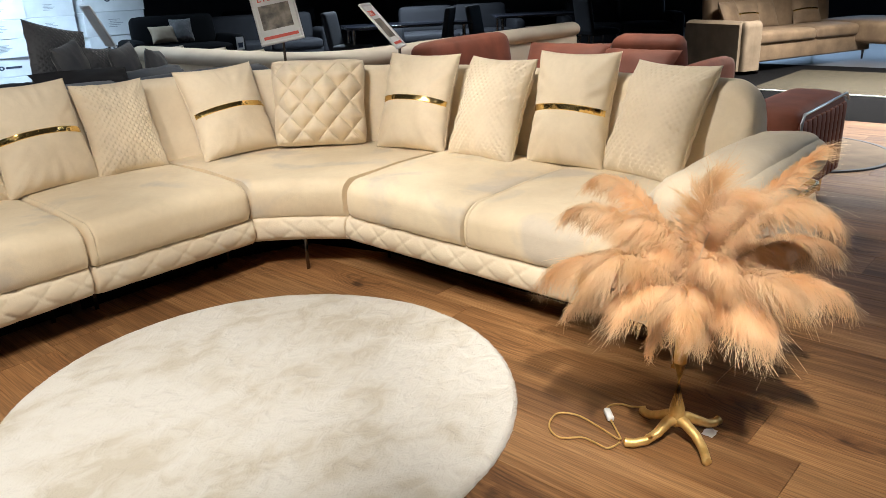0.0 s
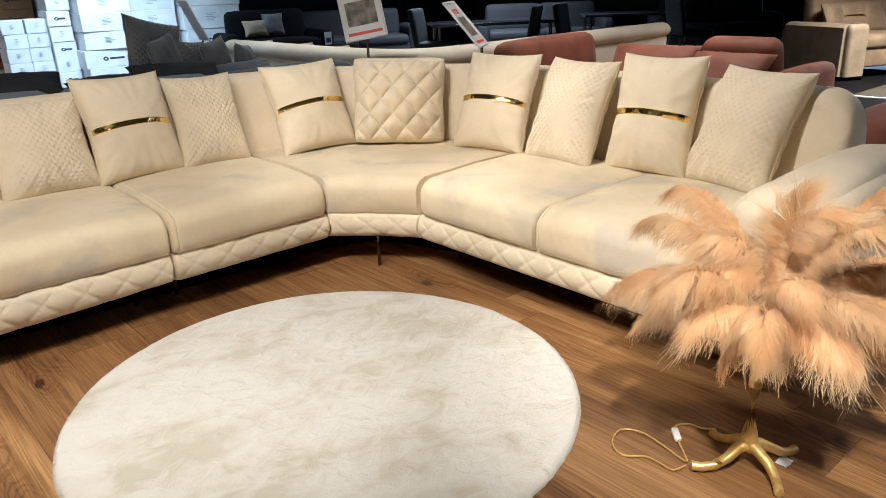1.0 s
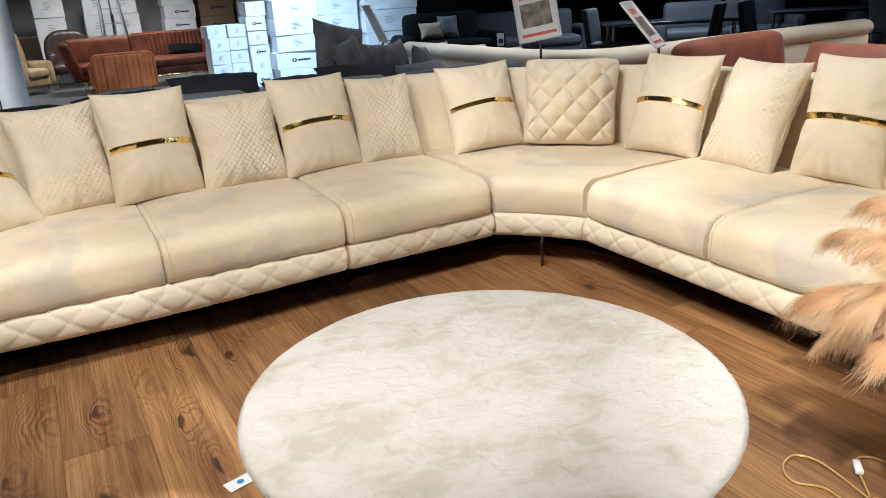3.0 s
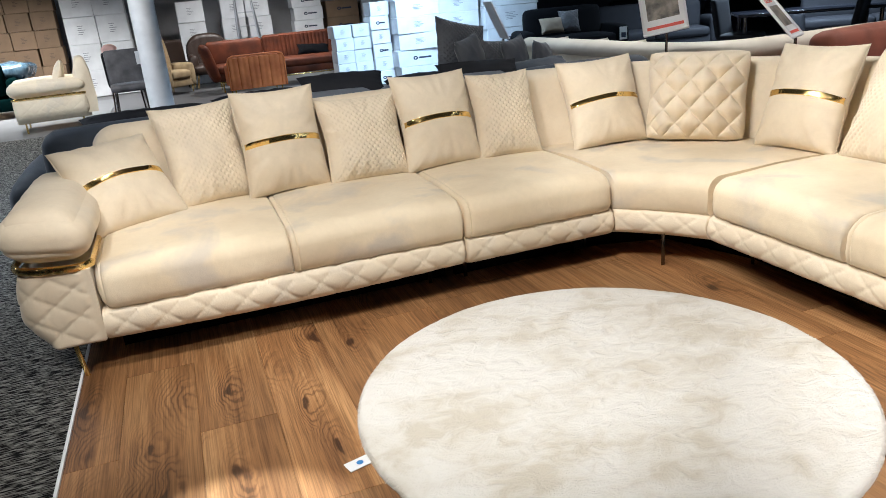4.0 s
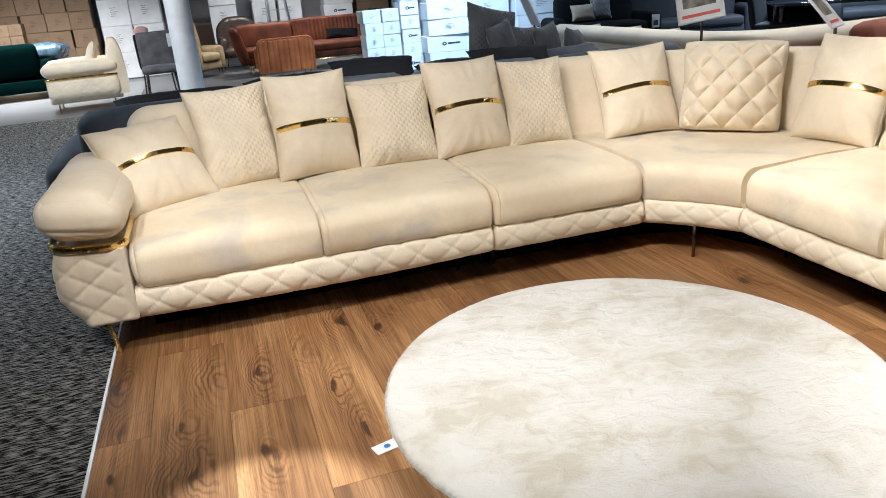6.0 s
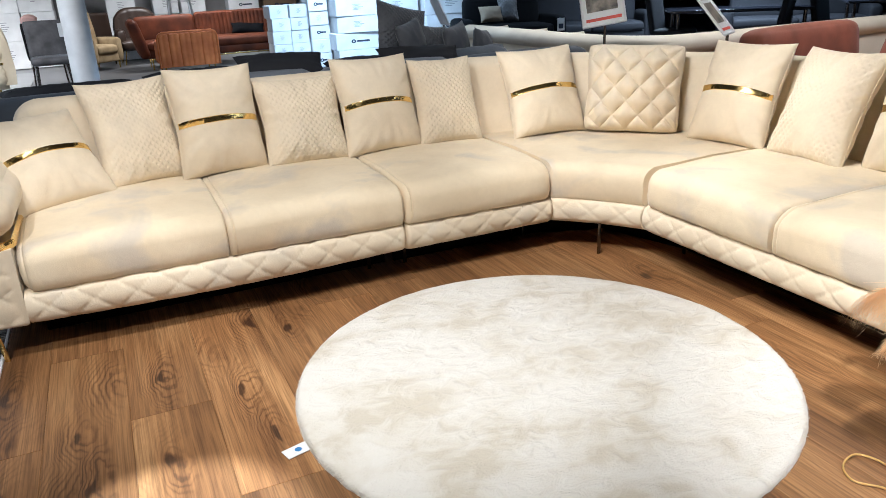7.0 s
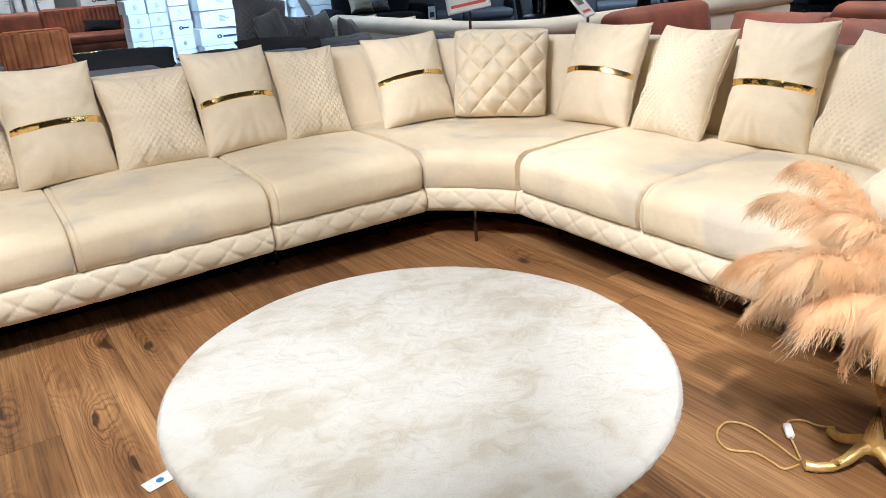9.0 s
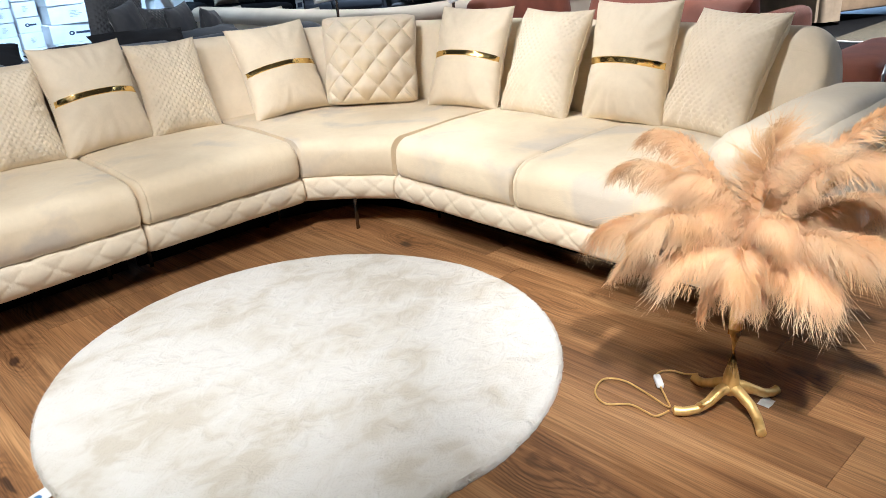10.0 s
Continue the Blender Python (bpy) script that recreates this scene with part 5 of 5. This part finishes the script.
def rust_armchair():
    th = thing("rust_armchair", "rust velvet armchair with channelled back seen from behind", "armchair", m=lean(-0.85, 10.25, 0, 2, 0))
    part("back_panel", channel_panel(0.96, 0.56, 0.14, 0.088, 0.09, -0.08), RUST, th).location = (0, 0.02, 0.12)
    edge = [(-0.48, 0.12), (-0.48, 0.58), (-0.45, 0.65), (-0.39, 0.68), (0.39, 0.68), (0.45, 0.65), (0.48, 0.58), (0.48, 0.12)]
    part("piping", tube(bmesh.new(), [(x, -0.05 - 0.08 * (z - 0.12), z) for x, z in edge], 0.016, 8), RUST, th)
    part("seat_cushion", soft_box(bmesh.new(), 0.9, 0.6, 0.2, 0.06, 0.02, 0.0, 10), RUST, th).location = (0, 0.4, 0.24)
    for sx in (-0.40, 0.40):
        part("armrest", soft_box(bmesh.new(), 0.14, 0.62, 0.40, 0.06, 0.0, 0.0, 8), RUST, th).location = (sx, 0.4, 0.14)
        for ly in (0.03, 0.62):
            part("leg", tube(bmesh.new(), [(sx, ly, 0), (sx, ly, 0.16)], [0.01, 0.014], 8), GOLD, th)


# cream quilted armchair, green sofa, rust sofa and chairs along the store side
def quilted_armchair(m):
    w = 0.52
    th = thing("quilted_armchair", "cream velvet armchair with quilted sides and gold trim", "armchair", m=m)
    part("base", sweep(bmesh.new(), line_path((0, 0), (w, 0), (0, 1), 0.012), base_profile(), base_puff), VELVET, th)
    bm = sweep(bmesh.new(), line_path((-0.2, 0), (w + 0.2, 0), (0, 1), 0.012), [(0.74, 0.25), (0.76, 0.45), (0.86, 0.80), (0.885, 0.90)] + arc(0.965, 0.90, 0.08, 180, 10, 8) + [(1.07, 0.80), (1.09, 0.4), (1.07, 0.2), (0.82, 0.2)])
    for v in bm.verts:
        e = min(v.co.x + 0.2, w + 0.2 - v.co.x)
        if v.co.z > 0.6:
            v.co.z -= end_round(e, 0.16) * (v.co.z - 0.6) / 0.38
    part("backrest", bm, VELVET, th)
    seat(th, w, Matrix.Translation((w / 2, 0.02, 0)), 0.03, 0.03)
    armrest(th, 0.0, -0.22)
    armrest(th, w, w + 0.22)
    for x in (-0.12, w + 0.12):
        for y in (0.1, 0.85):
            part("leg", box(bmesh.new(), x - 0.012, x + 0.012, y - 0.012, y + 0.012, 0, 0.15, 0.003, 1), GOLD, th, "gold metal leg", smooth=False)


quilted_armchair(lean(-4.46, 9.45, 0, -84, 0))
stand_pillow(lean(-3.86, 9.14, 0.47, -80, 18), 0.42, 0.5, VELVET, "cream pillow on the armchair", "plain")

simple_sofa("green_sofa", lean(-4.75, 12.3, 0, 184, 0), 2.4, 0.95, 0.46, 0.66, 0.92, GREEN, "bottle green velvet sofa seen from behind", 2, 0.2)
rust_sofa()
rust_armchair()
stand_pillow(lean(0.42, 11.62, 0.49, 0, 42, 6), 0.60, 0.24, NIGHT, "black pillow on the rust sofa", "plain")
BEIGE = stuff("beige_fabric", (0.32, 0.235, 0.13), 0.8, colour2=(0.22, 0.155, 0.08), scale=6, bump=0.1)
BROWN = stuff("brown_leather", (0.035, 0.020, 0.014), 0.45, scale=6, bump=0.1)
simple_sofa("beige_armchair", lean(-2.30, 11.95, 0, 42, 0), 0.7, 0.7, 0.42, 0.55, 1.06, BEIGE, "beige velvet armchair behind the white column", 1, 0.12, category="armchair")
th = thing("brown_tub_chair", "dark brown tufted tub chair with a rounded back", "armchair", m=lean(-1.42, 13.0, 0, 4, 0))
part("back_panel", channel_panel(0.86, 0.78, 0.16, 0.145, 0.34, 0.1, 0.02), BROWN, th).location = (0, 0.3, 0.26)
part("seat_cushion", soft_box(bmesh.new(), 0.78, 0.66, 0.2, 0.07, 0.02, 0.01, 10), BROWN, th).location = (0, 0.0, 0.26)
for sx in (-0.36, 0.36):
    part("armrest", soft_box(bmesh.new(), 0.14, 0.6, 0.4, 0.06, 0.0, 0.01, 8), BROWN, th).location = (sx, 0.02, 0.26)
    for ly in (-0.24, 0.28):
        part("leg", tube(bmesh.new(), [(sx * 1.05, ly * 1.1, 0), (sx * 0.9, ly, 0.28)], [0.011, 0.018], 8), GOLD, th)
# small tufting buttons on the back
for r in range(3):
    for c in range(4 - r % 2):
        bm = bmesh.new()
        bmesh.ops.create_icosphere(bm, subdivisions=1, radius=0.016)
        z = 0.2 + 0.2 * r
        part("button", bm, BROWN, th).location = ((c - (3 - r % 2) / 2) * 0.19, 0.3 - 0.075 + 0.1 * z, 0.26 + z)


def dining_chair(m, mat, label, group="dining chairs"):
    th = thing("dining_chair", label, "chair", group, m)
    part("seat", soft_box(bmesh.new(), 0.5, 0.5, 0.1, 0.045, 0.015, 0, 8), mat, th).location = (0, 0, 0.42)
    part("backrest", soft_box(bmesh.new(), 0.5, 0.08, 0.52, 0.035, 0, 0, 8), mat, th).matrix_local = pose(0, 0.22, 0.46, -10)
    for sx in (-0.2, 0.2):
        for sy in (-0.2, 0.2):
            part("leg", tube(bmesh.new(), [(sx * 1.15, sy * 1.15, 0), (sx, sy, 0.43)], 0.012, 8), CHROME, th)
    return th


GREYCH = stuff("grey_chair_velvet", (0.105, 0.10, 0.105), 0.65, colour2=(0.05, 0.048, 0.05), scale=7, bump=0.15, sheen=0.3)
grey = dining_chair(lean(-2.83, 8.76, 0, 4, 0) @ Matrix.Scale(1.04, 4), GREYCH, "dark grey velvet dining chair on metal legs with a white tag")
part("price_tag", box(bmesh.new(), 0.16, 0.24, 0.205, 0.208, 0.75, 0.93), PAPER, grey, "white paper tag", smooth=False)
dining_chair(lean(-2.12, 13.5, 0, 170, 0), BROWN, "dark brown velvet dining chair on metal legs")

# bundles wrapped in clear blue film on the green sofa
FILM = stuff("blue_film", (0.10, 0.16, 0.20), 0.08, colour2=(0.004, 0.018, 0.04), scale=5, detail=5, bump=1.0, bump_scale=9, stretch=(2.2, 2.2, 0.6), mix_lo=0.3, mix_hi=0.7)
for x, y, z, w, d, h, yaw in ((-6.1, 12.0, 0.78, 1.0, 0.7, 0.62, 4), (-5.0, 11.9, 0.62, 1.0, 0.6, 0.26, -8)):
    bm = soft_box(bmesh.new(), w, d, h, 0.1, 0.03, 0.02, 14)
    for v in bm.verts:
        v.co += v.co.normalized() * 0.05 * noise.noise(v.co * 6)
    ob = tagged(mesh_ob("film_wrapped_bale", bm, FILM), "upholstery bundle wrapped in clear blue film on the green sofa", "bundle", "wrapped bundles")
    ob.matrix_world = lean(x, y, z, yaw, 0)

tagged(mesh_ob("white_board", box(bmesh.new(), -4.92, -4.32, 2.9, 4.60, 0.0, 0.012, 0.003, 1), stuff("worn_white_board", (0.42, 0.43, 0.44), 0.6, scale=5), False), "white board lying flat on the carpet", "board")
simple_sofa("green_chair", lean(-5.75, 7.75, 0, 8, 0), 0.56, 0.5, 0.42, 0.5, 0.64, GREEN, "small bottle green velvet chair on black legs", 1, 0.08, category="chair", legs=CHROME, leg_z=0.22)

dining_chair(lean(-2.92, 9.92, 0, 176, 0), BLACK, "black velvet dining chair behind the grey one", "dining chairs")
bm = soft_box(bmesh.new(), 0.19, 0.13, 0.19, 0.05, 0.02, 0.01, 10)
for v in bm.verts:
    v.co += Vector((0.03 * noise.noise(v.co * 9), 0.03 * noise.noise(v.co * 9 + Vector((5, 0, 0))), 0.0))
tagged(mesh_ob("draped_cloth", bm, stuff("pink_cloth", (0.80, 0.50, 0.44), 0.9, scale=12, bump=0.3)), "pale pink cloth draped over a chair back", "cloth").location = (-3.06, 9.69, 0.88)

# white column
bm = tube(bmesh.new(), [(-2.43, 8.0, 0), (-2.43, 8.0, CEIL)], 0.165, 32)
structure("column", bm, WHITE, "round white painted column", True)


# cartons
def carton(m, w, d, h, mat, logo=True, group="white cartons", label="white carton with printed label"):
    th = thing("carton", label, "box", group, m)
    part("box", box(bmesh.new(), 0, w, 0, d, 0, h, 0.006, 1), mat, th, smooth=False)
    part("tape", box(bmesh.new(), w * 0.02, w * 0.98, d * 0.47, d * 0.53, h - 0.001, h + 0.002), PAPER if mat is BOXWHITE else CARTON, th, smooth=False)
    if logo:
        bm = bmesh.new()
        c, e = w * 0.40, h * 0.5
        ring = [[bm.verts.new((c + r * math.cos(a) * 1.3, y, e + r * math.sin(a))) for a in (2 * math.pi * j / 18 for j in range(18))] for r, y in ((min(h, 0.3) * 0.12, -0.003), (min(h, 0.3) * 0.05, -0.003))]
        grid_faces(bm, ring, True)
        part("logo_mark", bm, DARK_PRINT, th, smooth=False)
        part("logo_bar", box(bmesh.new(), w * 0.48, w * 0.78, -0.004, -0.001, e - min(h, 0.3) * 0.055, e + min(h, 0.3) * 0.055), DARK_PRINT, th, smooth=False)
    else:
        for i in range(5):
            part("print_line", box(bmesh.new(), w * (0.38 + 0.02 * (i % 2)), w * (0.52 + 0.05 * (i % 3)), -0.004, -0.001, h * (0.36 + 0.075 * i), h * (0.385 + 0.075 * i)), GREY_PRINT if mat is BOXWHITE else BROWN_PRINT, th, smooth=False)
    return th


rnd = random.Random(5)
protos = {}


def put_carton(x, y, z, w, d, h, mat, logo, turn=0.0):
    key = (w, d, h, mat.name, logo)
    m = lean(x, y, z, turn, 0)
    if key not in protos:
        lb = ("white carton with a dark logo" if logo else "white carton with printed lines") if mat is BOXWHITE else "brown cardboard carton with printed lines"
        protos[key] = carton(m, w, d, h, mat, logo, "white cartons" if mat is BOXWHITE else "brown cartons", lb)
    else:
        copy_thing(protos[key], m)


def stack(x, y, w, d, h, rows, mat, pattern, jitter=0.02):
    for r in range(rows):
        put_carton(x + rnd.uniform(-jitter, jitter), y + rnd.uniform(-jitter, jitter), r * (h + 0.003), w, d, h, mat, pattern[r % len(pattern)], rnd.uniform(-1.5, 1.5))


for k in range(6):
    stack(-6.85 + k * 0.445, 14.0, 0.43, 0.45, 0.345, 6, CARTON, (False,))
for k in range(4):
    stack(-6.30 + k * 0.235, 13.2, 0.225, 0.35, 0.205, (7, 7, 6, 6)[k], CARTON, (False,), 0.01)
stack(-4.05, 13.8, 0.58, 0.5, 0.52, 4, BOXWHITE, (False,))
stack(-3.45, 13.8, 0.58, 0.5, 0.52, 4, BOXWHITE, (False,))
stack(-1.9, 14.0, 0.55, 0.5, 0.42, 4, BOXWHITE, (False,))
stack(-1.0, 14.3, 0.5, 0.5, 0.42, 4, BOXWHITE, (False,))
stack(-0.45, 14.3, 0.5, 0.5, 0.42, 4, BOXWHITE, (False,))
stack(0.55, 14.2, 0.65, 0.5, 0.27, 6, BOXWHITE, (True,))
stack(1.35, 14.4, 0.75, 0.5, 0.36, 4, CARTON, (True,))
stack(2.2, 14.4, 0.75, 0.5, 0.36, 5, BOXWHITE, (True,))
# nearer white stack
stack(0.40, 9.4, 0.30, 0.45, 0.2, 5, BOXWHITE, (False,), 0.02)
stack(0.71, 9.45, 0.30, 0.45, 0.2, 5, BOXWHITE, (False,), 0.02)
stack(1.02, 9.35, 0.32, 0.45, 0.22, 6, BOXWHITE, (True, False), 0.02)
stack(1.36, 9.0, 0.74, 0.55, 0.262, 7, BOXWHITE, (True, True, False, False, False), 0.02)
stack(2.13, 9.1, 0.74, 0.55, 0.262, 6, BOXWHITE, (False,), 0.02)
stack(2.95, 9.0, 0.98, 0.55, 0.36, 4, BOXWHITE, (False, True), 0.02)
stack(2.3, 8.0, 0.74, 0.55, 0.262, 2, BOXWHITE, (True, False), 0.02)


def ladder():
    th = thing("step_ladder", "aluminium step ladder standing open", "ladder", m=pose(-0.6, 13.3, 0))
    for sx in (-0.25, 0.25):
        part("rail", tube(bmesh.new(), [(sx, -0.35, 0), (sx * 0.6, 0, 1.9)], 0.025, 8), ALU, th)
        part("rail", tube(bmesh.new(), [(sx + 0.15, 0.45, 0), (sx * 0.6, 0.04, 1.9)], 0.02, 8), ALU, th)
    for i in range(6):
        f = (i + 1) / 7
        part("step", box(bmesh.new(), -0.25 + 0.1 * f, 0.25 - 0.1 * f, -0.35 + 0.35 * f - 0.04, -0.35 + 0.35 * f + 0.04, 1.9 * f, 1.9 * f + 0.025), ALU, th)
    return th


ladder()


# price signs on stands
def price_sign(m, pole_h, w, h, tilt, roll, label):
    th = thing("price_sign", label, "sign", "price signs", m)
    part("pole", tube(bmesh.new(), [(0, 0, 0), (0, 0, pole_h)], 0.009, 10), CHROME, th, "metal pole")
    part("foot", tube(bmesh.new(), [(0, 0, 0), (0, 0, 0.012)], 0.12, 24), CHROME, th)
    head = pose(0, -0.012, pole_h, -tilt, roll, 0)
    def flat(name, x0, x1, z0, z1, y, mt, lb=""):
        ob = part(name, box(bmesh.new(), x0, x1, y - 0.002, y, z0, z1), mt, th, lb, smooth=False)
        ob.matrix_local = head
    bm = bmesh.new()
    for a in ((-w / 2, w / 2, 0, 0.016), (-w / 2, w / 2, h - 0.016, h), (-w / 2, -w / 2 + 0.016, 0.016, h - 0.016), (w / 2 - 0.016, w / 2, 0.016, h - 0.016)):
        box(bm, a[0], a[1], -0.012, 0.004, a[2], a[3], 0.003, 1)
    part("frame", bm, WHITE, th).matrix_local = head
    flat("sheet", -w / 2 + 0.014, w / 2 - 0.014, 0.014, h - 0.014, 0.0, PAPER, "white printed sheet")
    flat("red_bar", -w * 0.40, w * 0.40, h * 0.09, h * 0.14, -0.0035, RED_PRINT)
    flat("photo", -w * 0.36, w * 0.34, h * 0.25, h * 0.66, -0.0035, PHOTO, "printed photo of a room")
    cu = bpy.data.curves.new("price_text", "FONT")
    cu.body, cu.size, cu.align_x, cu.extrude = "£1290", h * 0.16, "CENTER", 0.001
    tx = new("price_text", cu)
    tx.data.materials.append(RED_PRINT)
    tx.parent = th
    tx.matrix_local = head @ pose(-w * 0.08, -0.005, h * 0.73, 90)
    return th


PHOTO = stuff("photo_print", (0.35, 0.30, 0.24), 0.4, colour2=(0.05, 0.045, 0.04), scale=14)
price_sign(lean(0.87, 1.17, 0, -36, 0), 0.985, 0.29, 0.40, 22, -9, "white framed price sign on a metal pole")
price_sign(lean(1.27, 0.48, 0, 33, 0), 0.93, 0.26, 0.36, 40, 0, "white framed price sign on a metal pole, seen from the side")

price_sign(lean(0.62, 3.2, 0, 82, 0), 0.93, 0.26, 0.36, 24, 0, "framed price sign on a metal pole, seen from its edge")

# ---- dark part of the shop ----
DA = lean(2.62, 6.9, 0, -12, 0)
da = simple_sofa("dark_armchair", DA, 1.6, 0.9, 0.6, 0.72, 1.0, NIGHT, "black velvet armchair with two loose pillows and a paper tag", 1, 0.2, category="armchair", legs=ALU)
stand_pillow(DA @ lean(0.55, 0.38, 0.66, 8, 24), 0.36, 0.24, TAUPE_DARK, "taupe pillow on the black armchair", "plain")
stand_pillow(DA @ lean(0.82, 0.42, 0.66, -6, 20), 0.30, 0.32, dimple_material(GREYCH, "patterned_grey_velvet", 12), "grey patterned pillow on the black armchair", "plain")
part("hang_tag", box(bmesh.new(), 1.44, 1.55, -0.004, 0.008, 0.5, 0.68), PAPER, da, "white printed paper tag", smooth=False)
part("tag_print", box(bmesh.new(), 1.46, 1.53, -0.008, -0.005, 0.53, 0.6), DARK_PRINT, da, smooth=False)

for k, (x, y, ln, yaw) in enumerate(((4.6, 8.4, 2.2, -25), (7.2, 6.6, 2.4, -40), (9.5, 4.6, 2.2, -50), (6.4, 11.0, 2.4, -30), (9.6, 8.6, 2.4, -42), (11.5, 6.0, 2.2, -55))):
    simple_sofa("black_sofa", lean(x, y, 0, yaw, 0), ln, 0.9, 0.45, 0.62, 0.88, BLACK, "black sofa on chrome legs in the dark part of the shop", 2, 0.2, "black sofas", legs=ALU)
for x, y, yaw in ((5.0, 5.2, 30), (6.6, 3.9, 20), (5.8, 4.4, -150), (8.4, 3.2, 60)):
    dining_chair(lean(x, y, 0, yaw, 0), BLACK, "black velvet dining chair on metal legs", "black dining chairs")


def table(m, w, d, label):
    th = thing("dining_table", label, "table", "dark tables", m)
    part("tabletop", box(bmesh.new(), -w / 2, w / 2, -d / 2, d / 2, 0.72, 0.76, 0.01, 2), GLOSS, th)
    for sx in (-1, 1):
        for sy in (-1, 1):
            part("leg", tube(bmesh.new(), [(sx * (w / 2 - 0.1), sy * (d / 2 - 0.1), 0), (sx * (w / 2 - 0.1), sy * (d / 2 - 0.1), 0.72)], 0.025, 8), CHROME, th)


GLOSS = stuff("black_gloss", (0.02, 0.022, 0.03), 0.08, scale=4)
table(lean(5.8, 4.9, 0, -35, 0), 1.8, 0.9, "long black gloss dining table")
table(lean(8.3, 4.2, 0, -45, 0), 1.6, 0.9, "black gloss dining table")

# ---- wooden floor ----
PW, PL = 0.263, 1.28
EDGE = -2.356
tagged(thing("wood_floor", "", "", kind="structure"), "warm brown oak laminate planks")
wood = bpy.data.objects["wood_floor"]
rnd = random.Random(11)
plank_mesh = {}


def plank(x0, x1, y0, y1):
    w, ln = round(x1 - x0, 3), round(y1 - y0, 3)
    key = (w, ln)
    if key not in plank_mesh:
        me = bpy.data.meshes.new("plank")
        b, z = 0.0013, 0.0
        vs = [(b, b, z), (w - b, b, z), (w - b, ln - b, z), (b, ln - b, z), (0, 0, z - 0.003), (w, 0, z - 0.003), (w, ln, z - 0.003), (0, ln, z - 0.003), (0, 0, -0.011), (w, 0, -0.011), (w, ln, -0.011), (0, ln, -0.011)]
        fs = [(0, 1, 2, 3)] + [(i + 4, (i + 1) % 4 + 4, (i + 1) % 4, i) for i in range(4)] + [(i + 8, (i + 1) % 4 + 8, (i + 1) % 4 + 4, i + 4) for i in range(4)]
        me.from_pydata(vs, [], fs)
        me.materials.append(WOOD)
        plank_mesh[key] = me
    ob = new("plank", plank_mesh[key])
    ob.parent = wood
    ob.location = (x0 + 0.0004, y0 + 0.0004, 0)


k = -2
while EDGE + k * PW < 5.04:
    x0, x1 = max(-2.79, EDGE + k * PW), min(5.05, EDGE + (k + 1) * PW)
    y = -0.66 - PL * 4 + (0 if k == 0 else -0.04 if k == -2 else rnd.uniform(0, PL))
    y -= PL * 2
    while y < 2.55:
        if y + PL > -7.7:
            plank(x0, x1, max(y, -7.78), min(y + PL, 2.6))
        y += PL
    k += 1
